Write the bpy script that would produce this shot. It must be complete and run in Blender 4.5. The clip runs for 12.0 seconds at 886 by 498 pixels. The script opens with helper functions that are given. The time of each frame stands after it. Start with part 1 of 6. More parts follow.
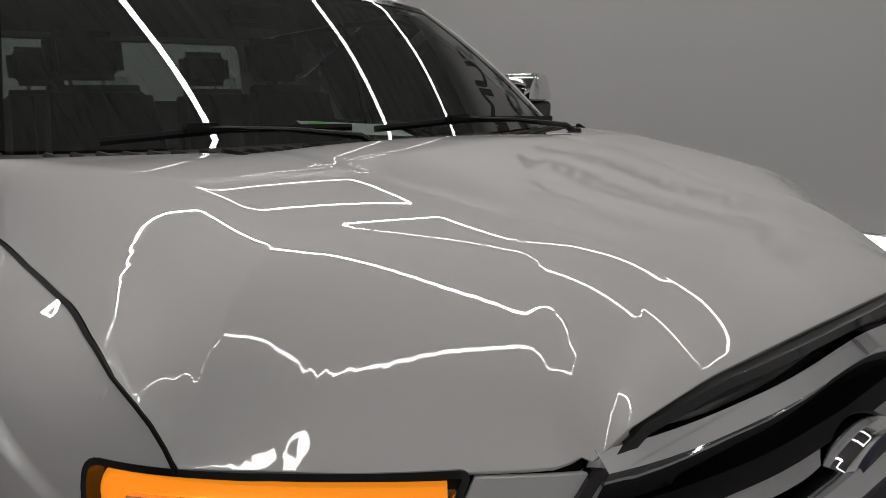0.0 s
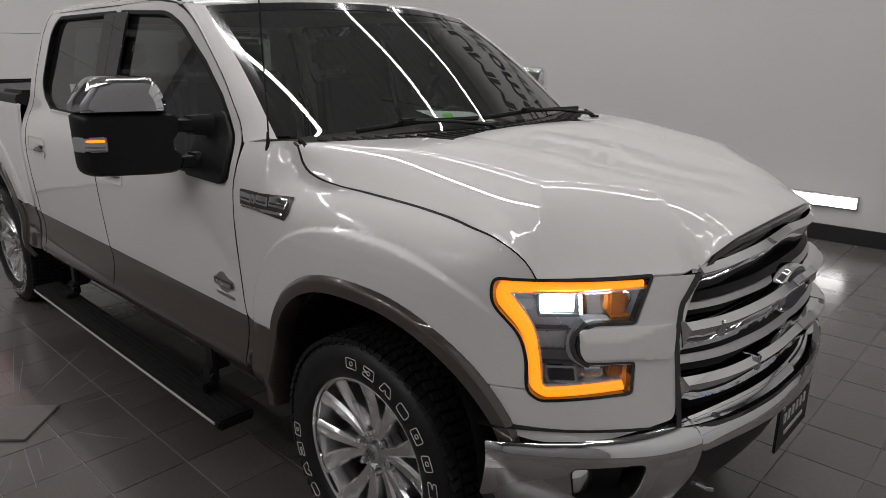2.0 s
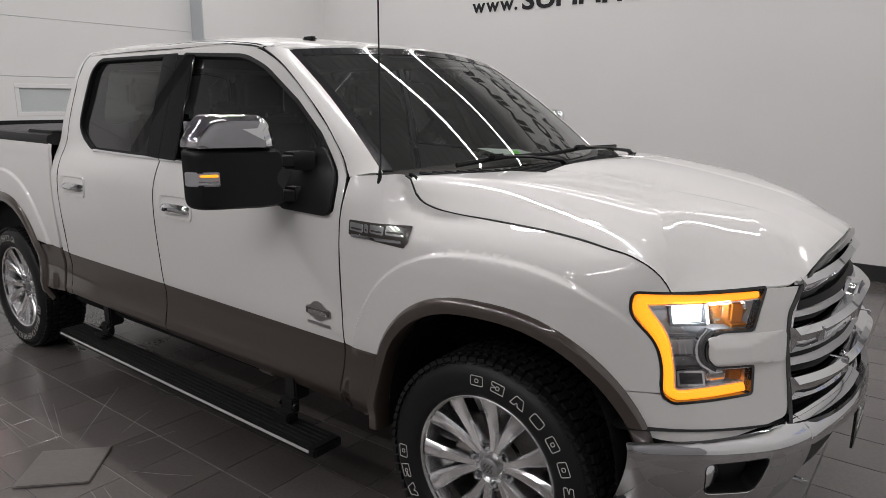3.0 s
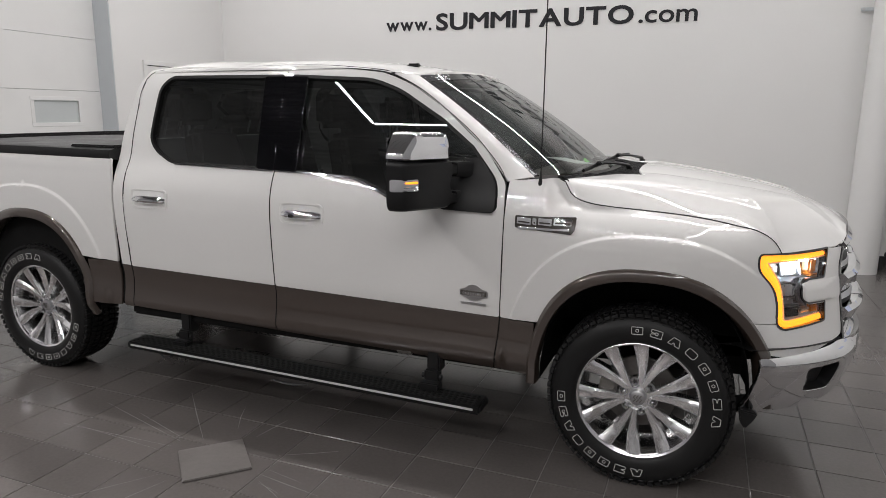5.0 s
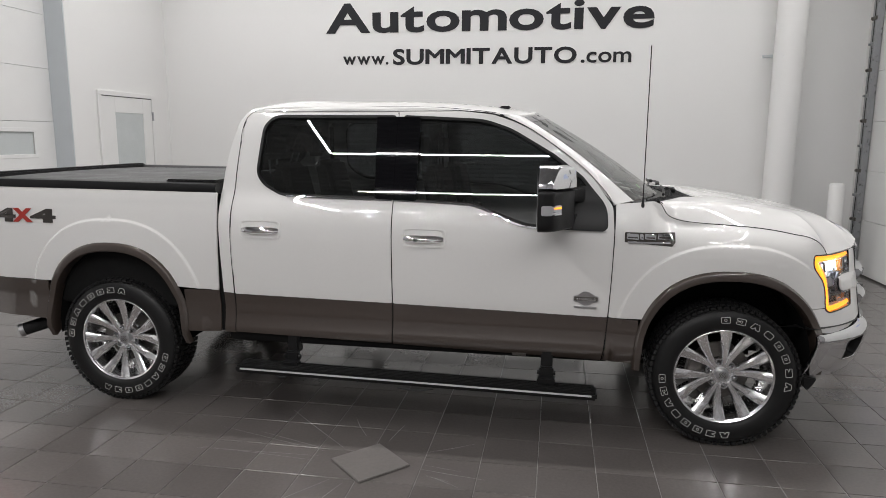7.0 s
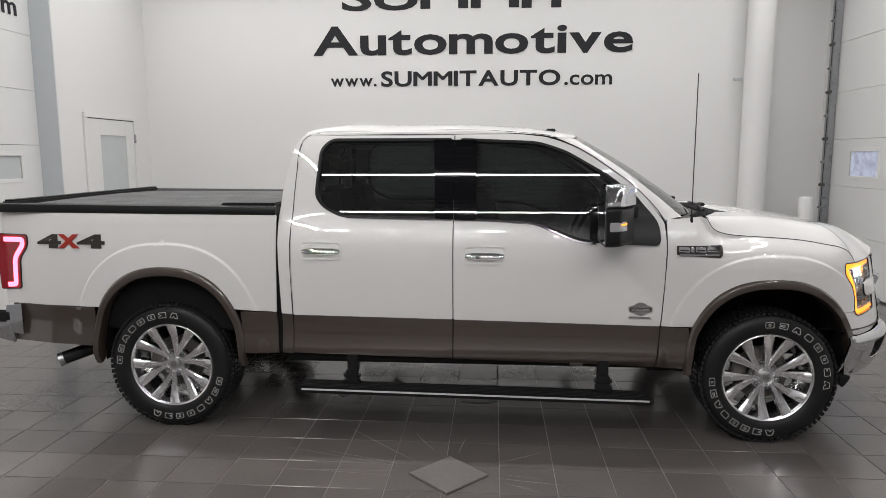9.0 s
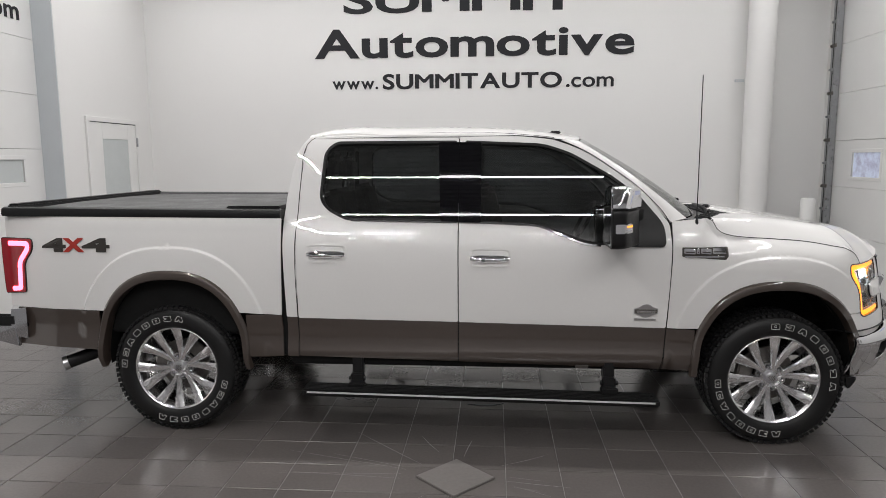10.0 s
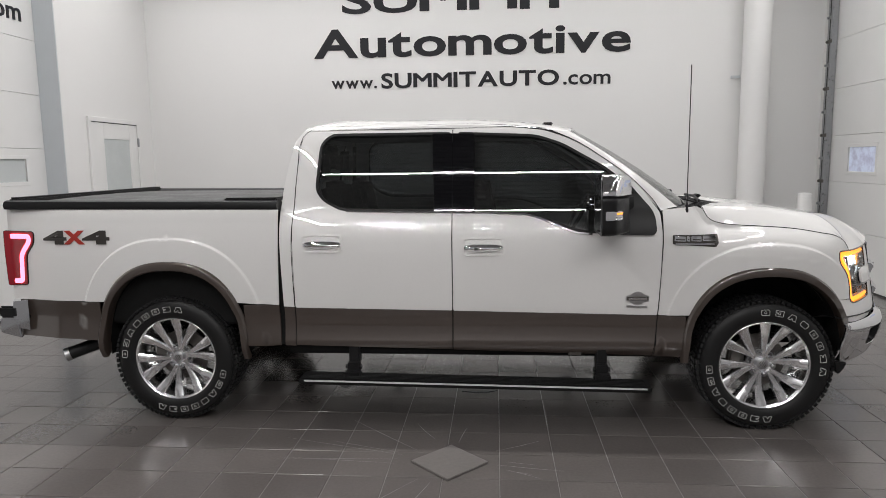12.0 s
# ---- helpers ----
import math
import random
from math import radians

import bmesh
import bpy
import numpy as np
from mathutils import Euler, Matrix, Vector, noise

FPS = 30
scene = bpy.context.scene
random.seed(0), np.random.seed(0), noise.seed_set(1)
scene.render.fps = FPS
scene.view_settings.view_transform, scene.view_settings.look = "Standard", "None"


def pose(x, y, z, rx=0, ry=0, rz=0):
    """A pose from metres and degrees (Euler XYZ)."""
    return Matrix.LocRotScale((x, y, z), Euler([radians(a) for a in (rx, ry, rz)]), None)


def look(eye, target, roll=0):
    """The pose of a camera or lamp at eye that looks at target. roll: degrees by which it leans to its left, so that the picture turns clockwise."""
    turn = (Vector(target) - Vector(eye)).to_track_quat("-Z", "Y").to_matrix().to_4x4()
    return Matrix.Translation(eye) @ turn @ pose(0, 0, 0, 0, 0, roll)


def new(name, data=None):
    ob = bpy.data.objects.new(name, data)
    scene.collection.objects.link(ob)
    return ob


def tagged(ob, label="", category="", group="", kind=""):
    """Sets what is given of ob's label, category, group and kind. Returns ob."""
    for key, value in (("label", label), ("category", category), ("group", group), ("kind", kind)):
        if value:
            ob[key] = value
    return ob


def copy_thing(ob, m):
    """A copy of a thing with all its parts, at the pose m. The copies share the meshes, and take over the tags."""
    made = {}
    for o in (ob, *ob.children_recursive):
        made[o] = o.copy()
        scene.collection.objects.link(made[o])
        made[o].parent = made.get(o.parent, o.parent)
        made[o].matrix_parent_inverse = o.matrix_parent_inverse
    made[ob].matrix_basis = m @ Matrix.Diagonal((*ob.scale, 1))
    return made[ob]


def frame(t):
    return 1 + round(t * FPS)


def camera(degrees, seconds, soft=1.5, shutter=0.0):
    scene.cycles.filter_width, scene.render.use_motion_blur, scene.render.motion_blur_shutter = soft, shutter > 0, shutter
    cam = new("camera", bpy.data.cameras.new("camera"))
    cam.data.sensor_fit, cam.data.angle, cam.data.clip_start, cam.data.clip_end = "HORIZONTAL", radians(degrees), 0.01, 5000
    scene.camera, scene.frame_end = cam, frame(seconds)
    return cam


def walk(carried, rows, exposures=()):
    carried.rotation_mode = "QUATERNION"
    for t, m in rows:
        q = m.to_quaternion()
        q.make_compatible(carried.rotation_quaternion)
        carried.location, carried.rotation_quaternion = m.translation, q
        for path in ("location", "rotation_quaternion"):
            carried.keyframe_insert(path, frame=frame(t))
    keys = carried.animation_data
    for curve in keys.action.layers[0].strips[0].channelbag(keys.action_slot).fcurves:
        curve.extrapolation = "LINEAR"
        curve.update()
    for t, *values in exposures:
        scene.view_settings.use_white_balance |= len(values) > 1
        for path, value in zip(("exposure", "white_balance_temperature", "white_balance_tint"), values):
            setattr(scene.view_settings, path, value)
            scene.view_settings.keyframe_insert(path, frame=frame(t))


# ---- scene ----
cam = camera(67.0, 12.0, 0.8)
PATH = [
    (0, (3.041, -0.982, 1.464), (1.502, 0.217, 1.023), -0.8),
    (0.5, (3.104, -1.279, 1.491), (1.649, -0.011, 0.964), -0.1),
    (1, (3.219, -1.535, 1.547), (1.803, -0.241, 0.983), -0.1),
    (1.5, (3.285, -1.84, 1.607), (1.925, -0.488, 1.039), -0.1),
    (2, (3.299, -2.156, 1.636), (1.983, -0.758, 1.078), 0.0),
    (2.5, (3.185, -2.393, 1.62), (1.92, -0.933, 1.099), 0.1),
    (3, (2.96, -2.668, 1.614), (1.776, -1.115, 1.183), 0.3),
    (3.2, (2.888, -2.785, 1.618), (1.741, -1.205, 1.186), 0.2),
    (4.8, (2.107, -3.742, 1.59), (1.35, -1.932, 1.202), 0.3),
    (5, (2.049, -3.866, 1.649), (1.333, -2.042, 1.247), 0.6),
    (5.5, (1.802, -4.157, 1.69), (1.183, -2.298, 1.29), 0.6),
    (6, (1.505, -4.353, 1.674), (0.978, -2.464, 1.28), 0.6),
    (6.5, (1.185, -4.515, 1.695), (0.762, -2.597, 1.316), 0.5),
    (7, (0.888, -4.73, 1.708), (0.562, -2.785, 1.377), 0.4),
    (8.8, (0.221, -4.948, 1.683), (0.062, -2.971, 1.424), -0.3),
    (9, (0.198, -4.963, 1.726), (0.049, -2.988, 1.449), -0.1),
    (9.5, (0.187, -4.963, 1.738), (0.054, -2.987, 1.464), -0.2),
    (10, (0.167, -4.964, 1.727), (0.018, -2.988, 1.457), -0.3),
    (10.5, (0.181, -4.953, 1.696), (0.007, -2.978, 1.428), -0.5),
    (11, (0.205, -4.966, 1.67), (0.033, -2.991, 1.408), -0.6),
    (11.5, (0.224, -5.011, 1.652), (0.058, -3.035, 1.393), -0.7),
    (12, (0.226, -5.032, 1.651), (0.068, -3.055, 1.391), -0.7),
]
# exposure: the phone's picture brightens as the white room fills it
EXPO = [(0.0, -1.25, 6600, 11), (0.5, -1.25, 6620, 12), (1.0, -1.10, 6620, 12), (1.5, -0.88, 6600, 12.5), (2.5, -0.40, 6580, 13), (3.2, -0.14, 6560, 12.5), (5.0, 0.05, 6560, 11.5), (7.0, 0.15, 6520, 10.5), (9.0, 0.15, 6530, 10.8), (12.0, 0.15, 6530, 10.8)]
# loops of ceiling strips: x0, x1, y0, y1
# the second is lengthened and the third added, unseen, to brighten the room
LOOPS = [(-2.3, 3.4, -5.4, 0.0), (-2.3, 4.1, 2.2, 3.6), (-4.4, -2.9, 1.2, 3.6)]
SINGLES = [(-2.3, -7.0, 3.4, -7.0)]
walk(cam, [(t, look(eye, target, roll)) for t, eye, target, roll in PATH], EXPO)

from mathutils.geometry import delaunay_2d_cdt

# ---------------------------------------------------------------- world
world = bpy.data.worlds.new("room_world")
scene.world = world
world.use_nodes = True
world.node_tree.nodes["Background"].inputs[0].default_value = (.5, .52, .55, 1)
world.node_tree.nodes["Background"].inputs[1].default_value = .02


# ---------------------------------------------------------------- materials
def mat(name, color, rough=.5, metal=0.0, coat=0.0, var=.0, scale=8.0, bump=0.0, bscale=60.0, rvar=0.0, emit=None, coat_rough=.03, spec=.5, per=0.0, dist=.001, island=False, coat_ior=1.5):
    """A Principled material with colour variation at two scales, gloss variation and fine relief, in metres."""
    m = bpy.data.materials.new(name)
    m.use_nodes = True
    nt, b = m.node_tree, m.node_tree.nodes["Principled BSDF"]
    link = nt.links.new
    b.inputs["Roughness"].default_value = rough
    b.inputs["Metallic"].default_value = metal
    b.inputs["Coat Weight"].default_value = coat
    b.inputs["Coat Roughness"].default_value = coat_rough
    b.inputs["Coat IOR"].default_value = coat_ior
    b.inputs["Specular IOR Level"].default_value = spec
    b.inputs["Base Color"].default_value = (*color, 1)
    if var or bump or rvar or per:
        co = nt.nodes.new("ShaderNodeNewGeometry")
        big = nt.nodes.new("ShaderNodeTexNoise")
        big.inputs["Scale"].default_value = scale
        big.inputs["Detail"].default_value = 6
        fine = nt.nodes.new("ShaderNodeTexNoise")
        fine.inputs["Scale"].default_value = bscale
        fine.inputs["Detail"].default_value = 4
        link(co.outputs["Position"], big.inputs["Vector"])
        link(co.outputs["Position"], fine.inputs["Vector"])
        if var or per:
            add = nt.nodes.new("ShaderNodeMath")
            add.operation = "ADD"
            link(big.outputs["Fac"], add.inputs[0])
            link(fine.outputs["Fac"], add.inputs[1])
            span = nt.nodes.new("ShaderNodeMapRange")
            span.inputs["From Min"].default_value, span.inputs["From Max"].default_value = .6, 1.4
            span.inputs["To Min"].default_value, span.inputs["To Max"].default_value = 1 - var, 1 + var
            link(add.outputs[0], span.inputs["Value"])
            last = span.outputs[0]
            if per:
                info = nt.nodes.new("ShaderNodeObjectInfo")
                rng = nt.nodes.new("ShaderNodeMapRange")
                rng.inputs["To Min"].default_value, rng.inputs["To Max"].default_value = 1 - per, 1 + per
                link(co.outputs["Random Per Island"] if island else info.outputs["Random"], rng.inputs["Value"])
                mul = nt.nodes.new("ShaderNodeMath")
                mul.operation = "MULTIPLY"
                link(last, mul.inputs[0])
                link(rng.outputs[0], mul.inputs[1])
                last = mul.outputs[0]
            mix = nt.nodes.new("ShaderNodeVectorMath")
            mix.operation = "SCALE"
            mix.inputs[0].default_value = color
            link(last, mix.inputs["Scale"])
            link(mix.outputs[0], b.inputs["Base Color"])
        if rvar:
            rr = nt.nodes.new("ShaderNodeMapRange")
            rr.inputs["From Min"].default_value, rr.inputs["From Max"].default_value = .3, .7
            rr.inputs["To Min"].default_value, rr.inputs["To Max"].default_value = max(rough - rvar, .02), rough + rvar
            link(big.outputs["Fac"], rr.inputs["Value"])
            link(rr.outputs[0], b.inputs["Roughness"])
        if bump:
            bp = nt.nodes.new("ShaderNodeBump")
            bp.inputs["Strength"].default_value = bump
            bp.inputs["Distance"].default_value = dist
            link(fine.outputs["Fac"], bp.inputs["Height"])
            link(bp.outputs[0], b.inputs["Normal"])
    if emit:
        b.inputs["Emission Color"].default_value = (*emit[0], 1)
        b.inputs["Emission Strength"].default_value = emit[1]
    return m


def glass_mat(name, color, alpha, rough=.0, ior=1.8, film=.0):
    """A thin pane: both of its faces mirror, so its gloss is that of a denser single face, over a tinted see-through film."""
    m = bpy.data.materials.new(name)
    m.use_nodes = True
    nt = m.node_tree
    nt.nodes.clear()
    out = nt.nodes.new("ShaderNodeOutputMaterial")
    tr = nt.nodes.new("ShaderNodeBsdfTransparent")
    tr.inputs[0].default_value = (*[c * alpha for c in color], 1)
    gl = nt.nodes.new("ShaderNodeBsdfGlossy")
    gl.inputs["Roughness"].default_value = rough
    fr = nt.nodes.new("ShaderNodeFresnel")
    fr.inputs[0].default_value = ior
    mx = nt.nodes.new("ShaderNodeMixShader")
    nt.links.new(fr.outputs[0], mx.inputs[0])
    nt.links.new(tr.outputs[0], mx.inputs[1])
    nt.links.new(gl.outputs[0], mx.inputs[2])
    last = mx
    if film:
        # a thin film in streaks: dust, and haze standing in for reflected light
        co = nt.nodes.new("ShaderNodeNewGeometry")
        squash = nt.nodes.new("ShaderNodeVectorMath")
        squash.operation = "MULTIPLY"
        squash.inputs[1].default_value = (2.5, 30, 2.5)
        streak = nt.nodes.new("ShaderNodeTexNoise")
        streak.inputs["Detail"].default_value = 5
        span = nt.nodes.new("ShaderNodeMapRange")
        span.inputs["From Min"].default_value, span.inputs["From Max"].default_value = .35, .75
        span.inputs["To Min"].default_value, span.inputs["To Max"].default_value = film * .5, film * 1.8
        dust_haze = nt.nodes.new("ShaderNodeBsdfDiffuse")
        dust_haze.inputs[0].default_value = (.75, .80, .77, 1)
        last = nt.nodes.new("ShaderNodeMixShader")
        nt.links.new(co.outputs["Position"], squash.inputs[0])
        nt.links.new(squash.outputs[0], streak.inputs["Vector"])
        nt.links.new(streak.outputs["Fac"], span.inputs["Value"])
        nt.links.new(span.outputs[0], last.inputs[0])
        nt.links.new(mx.outputs[0], last.inputs[1])
        nt.links.new(dust_haze.outputs[0], last.inputs[2])
    nt.links.new(last.outputs[0], out.inputs[0])
    return m


M_WALL = mat("white_wall_paint", (.715, .712, .702), .55, var=.03, scale=.7, bump=.15, bscale=220, spec=.3)
M_GREYWALL = mat("grey_wall_paint", (.27, .27, .275), .6, var=.04, scale=1.2, bump=.15, bscale=200)
M_CEIL = mat("ceiling_deck_paint", (.28, .28, .285), .6, var=.05, scale=1)
M_DOORPANEL = mat("steel_door_paint", (.70, .70, .69), .4, var=.03, scale=3, bump=.1, bscale=160)
M_JAMB = mat("grey_jamb_paint", (.50, .53, .55), .5, var=.04, scale=4, bump=.1, bscale=150)
M_TILE = mat("dark_slate_tile", (.112, .101, .096), .20, var=.14, scale=2.2, bump=.03, bscale=60, spec=.95, per=.14, dist=.0015)
M_TILE_FAR = mat("dark_slate_tile_far", (.112, .101, .096), .20, var=.14, scale=2.2, bump=.03, bscale=60, spec=.95, per=.14, island=True, dist=.0015)
M_TILE_LIGHT = mat("lighter_slate_tile", (.14, .128, .122), .36, var=.15, scale=7, bump=.4, bscale=50, rvar=.1)
M_GROUT = mat("grout", (.19, .178, .17), .8, var=.15, scale=9, bump=.4, bscale=150)
M_SCRATCH = mat("pale_scratch", (.19, .178, .17), .5, var=.25, scale=30)
M_BASE = mat("black_rubber_base", (.02, .02, .02), .45, var=.1, scale=6)
M_TRACK = mat("galvanised_steel", (.35, .36, .37), .35, metal=.9, var=.1, scale=25, rvar=.1)
M_LETTER = mat("charcoal_vinyl", (.020, .020, .023), .55, var=.05, scale=20, spec=.2)
M_PAINT = mat("pearl_white_paint", (.765, .757, .742), .5, coat=1.0, var=.012, scale=3, coat_rough=.0, spec=.04, coat_ior=1.72)
M_BROWN = mat("bronze_brown_paint", (.056, .041, .033), .42, metal=.30, coat=1.0, var=.06, scale=60, bscale=900, coat_rough=.01, coat_ior=1.75)
M_CHROME = mat("chrome", (.76, .765, .78), .045, metal=1.0, var=.02, scale=6, rvar=.02)
M_ALLOY = mat("polished_alloy", (.93, .93, .94), .24, metal=1.0, var=.02, scale=20, rvar=.03)
M_BLACK = mat("black_plastic", (.009, .009, .0095), .42, var=.12, scale=30, bump=.25, bscale=700, dist=.0006, spec=.3)
M_GLOSSBLACK = mat("gloss_black_trim", (.012, .012, .014), .12, coat=.6, var=.05, scale=20)
M_RUBBER = mat("tyre_rubber", (.010, .010, .0102), .48, var=.18, scale=14, bump=.3, bscale=260, rvar=.08, spec=.30)
M_TRIM = mat("black_rubber_trim", (.007, .007, .007), .5, var=.1, scale=30, spec=.25)
M_PILLAR = mat("black_pillar_gloss", (.004, .004, .005), .025, spec=.4)
M_DARK = mat("dark_underbody", (.012, .012, .012), .9, var=.2, scale=10, spec=.10)
M_WHITEMARK = mat("raised_white_marking", (.58, .58, .56), .5, var=.08, scale=40)
M_INTERIOR = mat("dark_leather", (.030, .022, .018), .55, var=.12, scale=12, bump=.3, bscale=300)
M_HEADLINER = mat("grey_headliner", (.16, .155, .15), .9, var=.05, scale=20)
M_TONNEAU = mat("black_vinyl_cover", (.055, .055, .056), .5, var=.12, scale=6, bump=.4, bscale=240, rvar=.08)
M_AMBER_ON = mat("lit_amber_tube", (.9, .4, .05), .3, emit=((1.0, .30, .012), 1.7))
M_AMBER = mat("amber_lens", (.62, .20, .02), .12, coat=.6, var=.1, scale=80)
M_WHITE_ON = mat("lit_white_lamp", (.9, .95, 1), .2, emit=((.86, .94, 1.0), 22.0))
M_RED = mat("red_lamp_lens", (.22, .006, .012), .1, coat=.8, emit=((1.0, .01, .04), .035))
M_RED_ON = mat("lit_red_tube", (.9, .05, .1), .3, emit=((1.0, .10, .16), 5.5))
M_REFLECT = mat("lamp_reflector", (.78, .79, .81), .16, metal=1.0, rvar=.04, scale=40)
M_SMOKE = mat("smoky_reflector", (.55, .55, .57), .33, metal=.55, rvar=.06, scale=40)
M_GUN = mat("gunmetal_trim", (.10, .10, .105), .35, metal=.6, var=.05, scale=30)
M_LAMPBOWL = mat("silver_lamp_bowl", (.80, .81, .83), .24, metal=.45, rvar=.05, scale=40)
M_LED = mat("led_strip_diffuser", (.9, .9, .9), .4, emit=((1.0, .988, .982), 2.0))
M_BASELED = mat("wall_led_diffuser", (.9, .9, .9), .4, emit=((1.0, .99, .97), 12.0))
M_STEEL = mat("brushed_steel", (.55, .55, .56), .3, metal=1.0, var=.06, scale=50)
M_BRIGHT = mat("bright_anodised_edge", (.86, .86, .86), .35, metal=.6)
M_ROTOR = mat("cast_iron_rotor", (.14, .13, .12), .5, metal=.7, var=.15, scale=30)
M_BADGE = mat("dark_badge_fill", (.035, .030, .026), .3, coat=.5)
M_REDPAINT = mat("red_decal", (.38, .03, .02), .4)
M_BLUE = mat("dark_blue_enamel", (.010, .014, .035), .3, coat=.2)
M_PAPER = mat("window_sticker_paper", (.55, .60, .56), .6)
M_GREEN = mat("green_sticker", (.15, .75, .05), .5)
G_WIND = glass_mat("windscreen_glass", (.84, .92, .88), .62, film=.024, ior=2.1)
# the film here lightens the panes in place of reflected light
G_TINT = glass_mat("tinted_glass", (.74, .80, .82), .17, film=.011, ior=1.85)
G_REAR = glass_mat("rear_glass", (.80, .86, .84), .55)
G_CLEAR = glass_mat("clear_lens", (1, 1, 1), .95, ior=1.5)
M_PANE = mat("frosted_pane", (.50, .53, .53), .25, var=.05, scale=5)
M_DAYPANE = mat("daylit_pane", (.4, .45, .6), .1, var=.2, scale=3, emit=((.62, .68, .92), .26))
# the pane's own blotched glow stands in for daylight and the view outside
nt = M_DAYPANE.node_tree
blot = nt.nodes.new("ShaderNodeTexNoise")
blot.inputs["Scale"].default_value, blot.inputs["Detail"].default_value = 9, 2
hue = nt.nodes.new("ShaderNodeMix")
hue.data_type = "RGBA"
hue.inputs[6].default_value, hue.inputs[7].default_value = (.30, .24, .34, 1), (.80, .88, 1.0, 1)
ease = nt.nodes.new("ShaderNodeMapRange")
ease.inputs["From Min"].default_value, ease.inputs["From Max"].default_value = .38, .58
nt.links.new(nt.nodes["Geometry"].outputs["Position"], blot.inputs["Vector"])
nt.links.new(blot.outputs["Fac"], ease.inputs["Value"])
nt.links.new(ease.outputs[0], hue.inputs[0])
nt.links.new(hue.outputs[2], nt.nodes["Principled BSDF"].inputs["Emission Color"])


# ---------------------------------------------------------------- mesh helpers
def thing(name, label, category, group="", kind=""):
    return tagged(new(name), label, category, group, kind)


def mesh_ob(name, me, material, parent=None, label="", flat=False):
    me.materials.append(material)
    ob = new(name, me)
    if parent:
        ob.parent = parent
    if label:
        ob["label"] = label
    if not flat:
        me.shade_smooth()
    return ob


def part(name, bm, material, parent=None, label="", flat=False, sharp=40):
    """Links a bmesh as one object; edges sharper than the angle stay crisp."""
    bmesh.ops.recalc_face_normals(bm, faces=bm.faces)
    for e in bm.edges:
        if len(e.link_faces) == 2 and e.calc_face_angle(0) > radians(sharp):
            e.smooth = False
    me = bpy.data.meshes.new(name)
    bm.to_mesh(me)
    bm.free()
    return mesh_ob(name, me, material, parent, label, flat)


def bevel(bm, w, seg=2):
    if w > 0:
        bmesh.ops.bevel(bm, geom=[e for e in bm.edges if len(e.link_faces) == 2 and e.calc_face_angle(0) > .5], offset=w, segments=seg, affect="EDGES", clamp_overlap=True)
    return bm


def box(lo, hi, w=.0, seg=2, bm=None, m=None):
    own = bmesh.new()
    r = bmesh.ops.create_cube(own, size=1)
    for v in own.verts:
        v.co = Vector([lo[i] + (v.co[i] + .5) * (hi[i] - lo[i]) for i in range(3)])
    bevel(own, w, seg)
    return merge(own, bm, m)


def merge(own, bm=None, m=None):
    if m is not None:
        own.transform(m)
    if bm is None:
        return own
    me = bpy.data.meshes.new("tmp")
    own.to_mesh(me)
    own.free()
    bm.from_mesh(me)
    bpy.data.meshes.remove(me)
    return bm


def prism(pts, depth, w=.0, seg=2, bm=None, m=None):
    """A polygon in x, y pushed along z by depth."""
    own = bmesh.new()
    f = own.faces.new([own.verts.new((p[0], p[1], 0)) for p in pts])
    r = bmesh.ops.extrude_face_region(own, geom=[f])
    bmesh.ops.translate(own, verts=[v for v in r["geom"] if isinstance(v, bmesh.types.BMVert)], vec=(0, 0, depth))
    bmesh.ops.recalc_face_normals(own, faces=own.faces)
    bevel(own, w, seg)
    return merge(own, bm, m)


def lathe(profile, n=48, bm=None, m=None, closed=False):
    """Turns a profile of (radius, height) about z."""
    own = bmesh.new()
    rings = [[own.verts.new((r * math.cos(2*math.pi*k/n), r * math.sin(2*math.pi*k/n), h)) for k in range(n)] for r, h in profile]
    pairs = list(zip(rings, rings[1:])) + ([(rings[-1], rings[0])] if closed else [])
    for a, b in pairs:
        for k in range(n):
            own.faces.new((a[k], a[(k+1) % n], b[(k+1) % n], b[k]))
    return merge(own, bm, m)


def tube(path, radius, n=8, bm=None, cap=True, scale2=1.0):
    """A round (or flattened) bar along a path; radius may be a list."""
    own = bmesh.new() if bm is None else bm
    path = [Vector(p) for p in path]
    rad = radius if isinstance(radius, (list, tuple)) else [radius] * len(path)
    rings = []
    up0 = Vector((0, 0, 1))
    for i, p in enumerate(path):
        d = (path[min(i+1, len(path)-1)] - path[max(i-1, 0)]).normalized()
        a = d.cross(up0 if abs(d.z) < .95 else Vector((1, 0, 0))).normalized()
        b = a.cross(d)
        rings.append([own.verts.new(p + rad[i] * (math.cos(2*math.pi*k/n) * a + scale2 * math.sin(2*math.pi*k/n) * b)) for k in range(n)])
    for r0, r1 in zip(rings, rings[1:]):
        for k in range(n):
            own.faces.new((r0[k], r0[(k+1) % n], r1[(k+1) % n], r1[k]))
    if cap:
        own.faces.new(rings[0][::-1])
        own.faces.new(rings[-1])
    return own


def sweep(sections, closed=False, cap=True, bm=None):
    """Joins a row of equal-length closed sections (lists of points) into a skin."""
    own = bmesh.new() if bm is None else bm
    rings = [[own.verts.new(p) for p in sec] for sec in sections]
    n = len(rings[0])
    for a, b in list(zip(rings, rings[1:])) + ([(rings[-1], rings[0])] if closed else []):
        for k in range(n):
            own.faces.new((a[k], a[(k+1) % n], b[(k+1) % n], b[k]))
    if cap and not closed:
        own.faces.new(rings[0][::-1])
        own.faces.new(rings[-1])
    return own


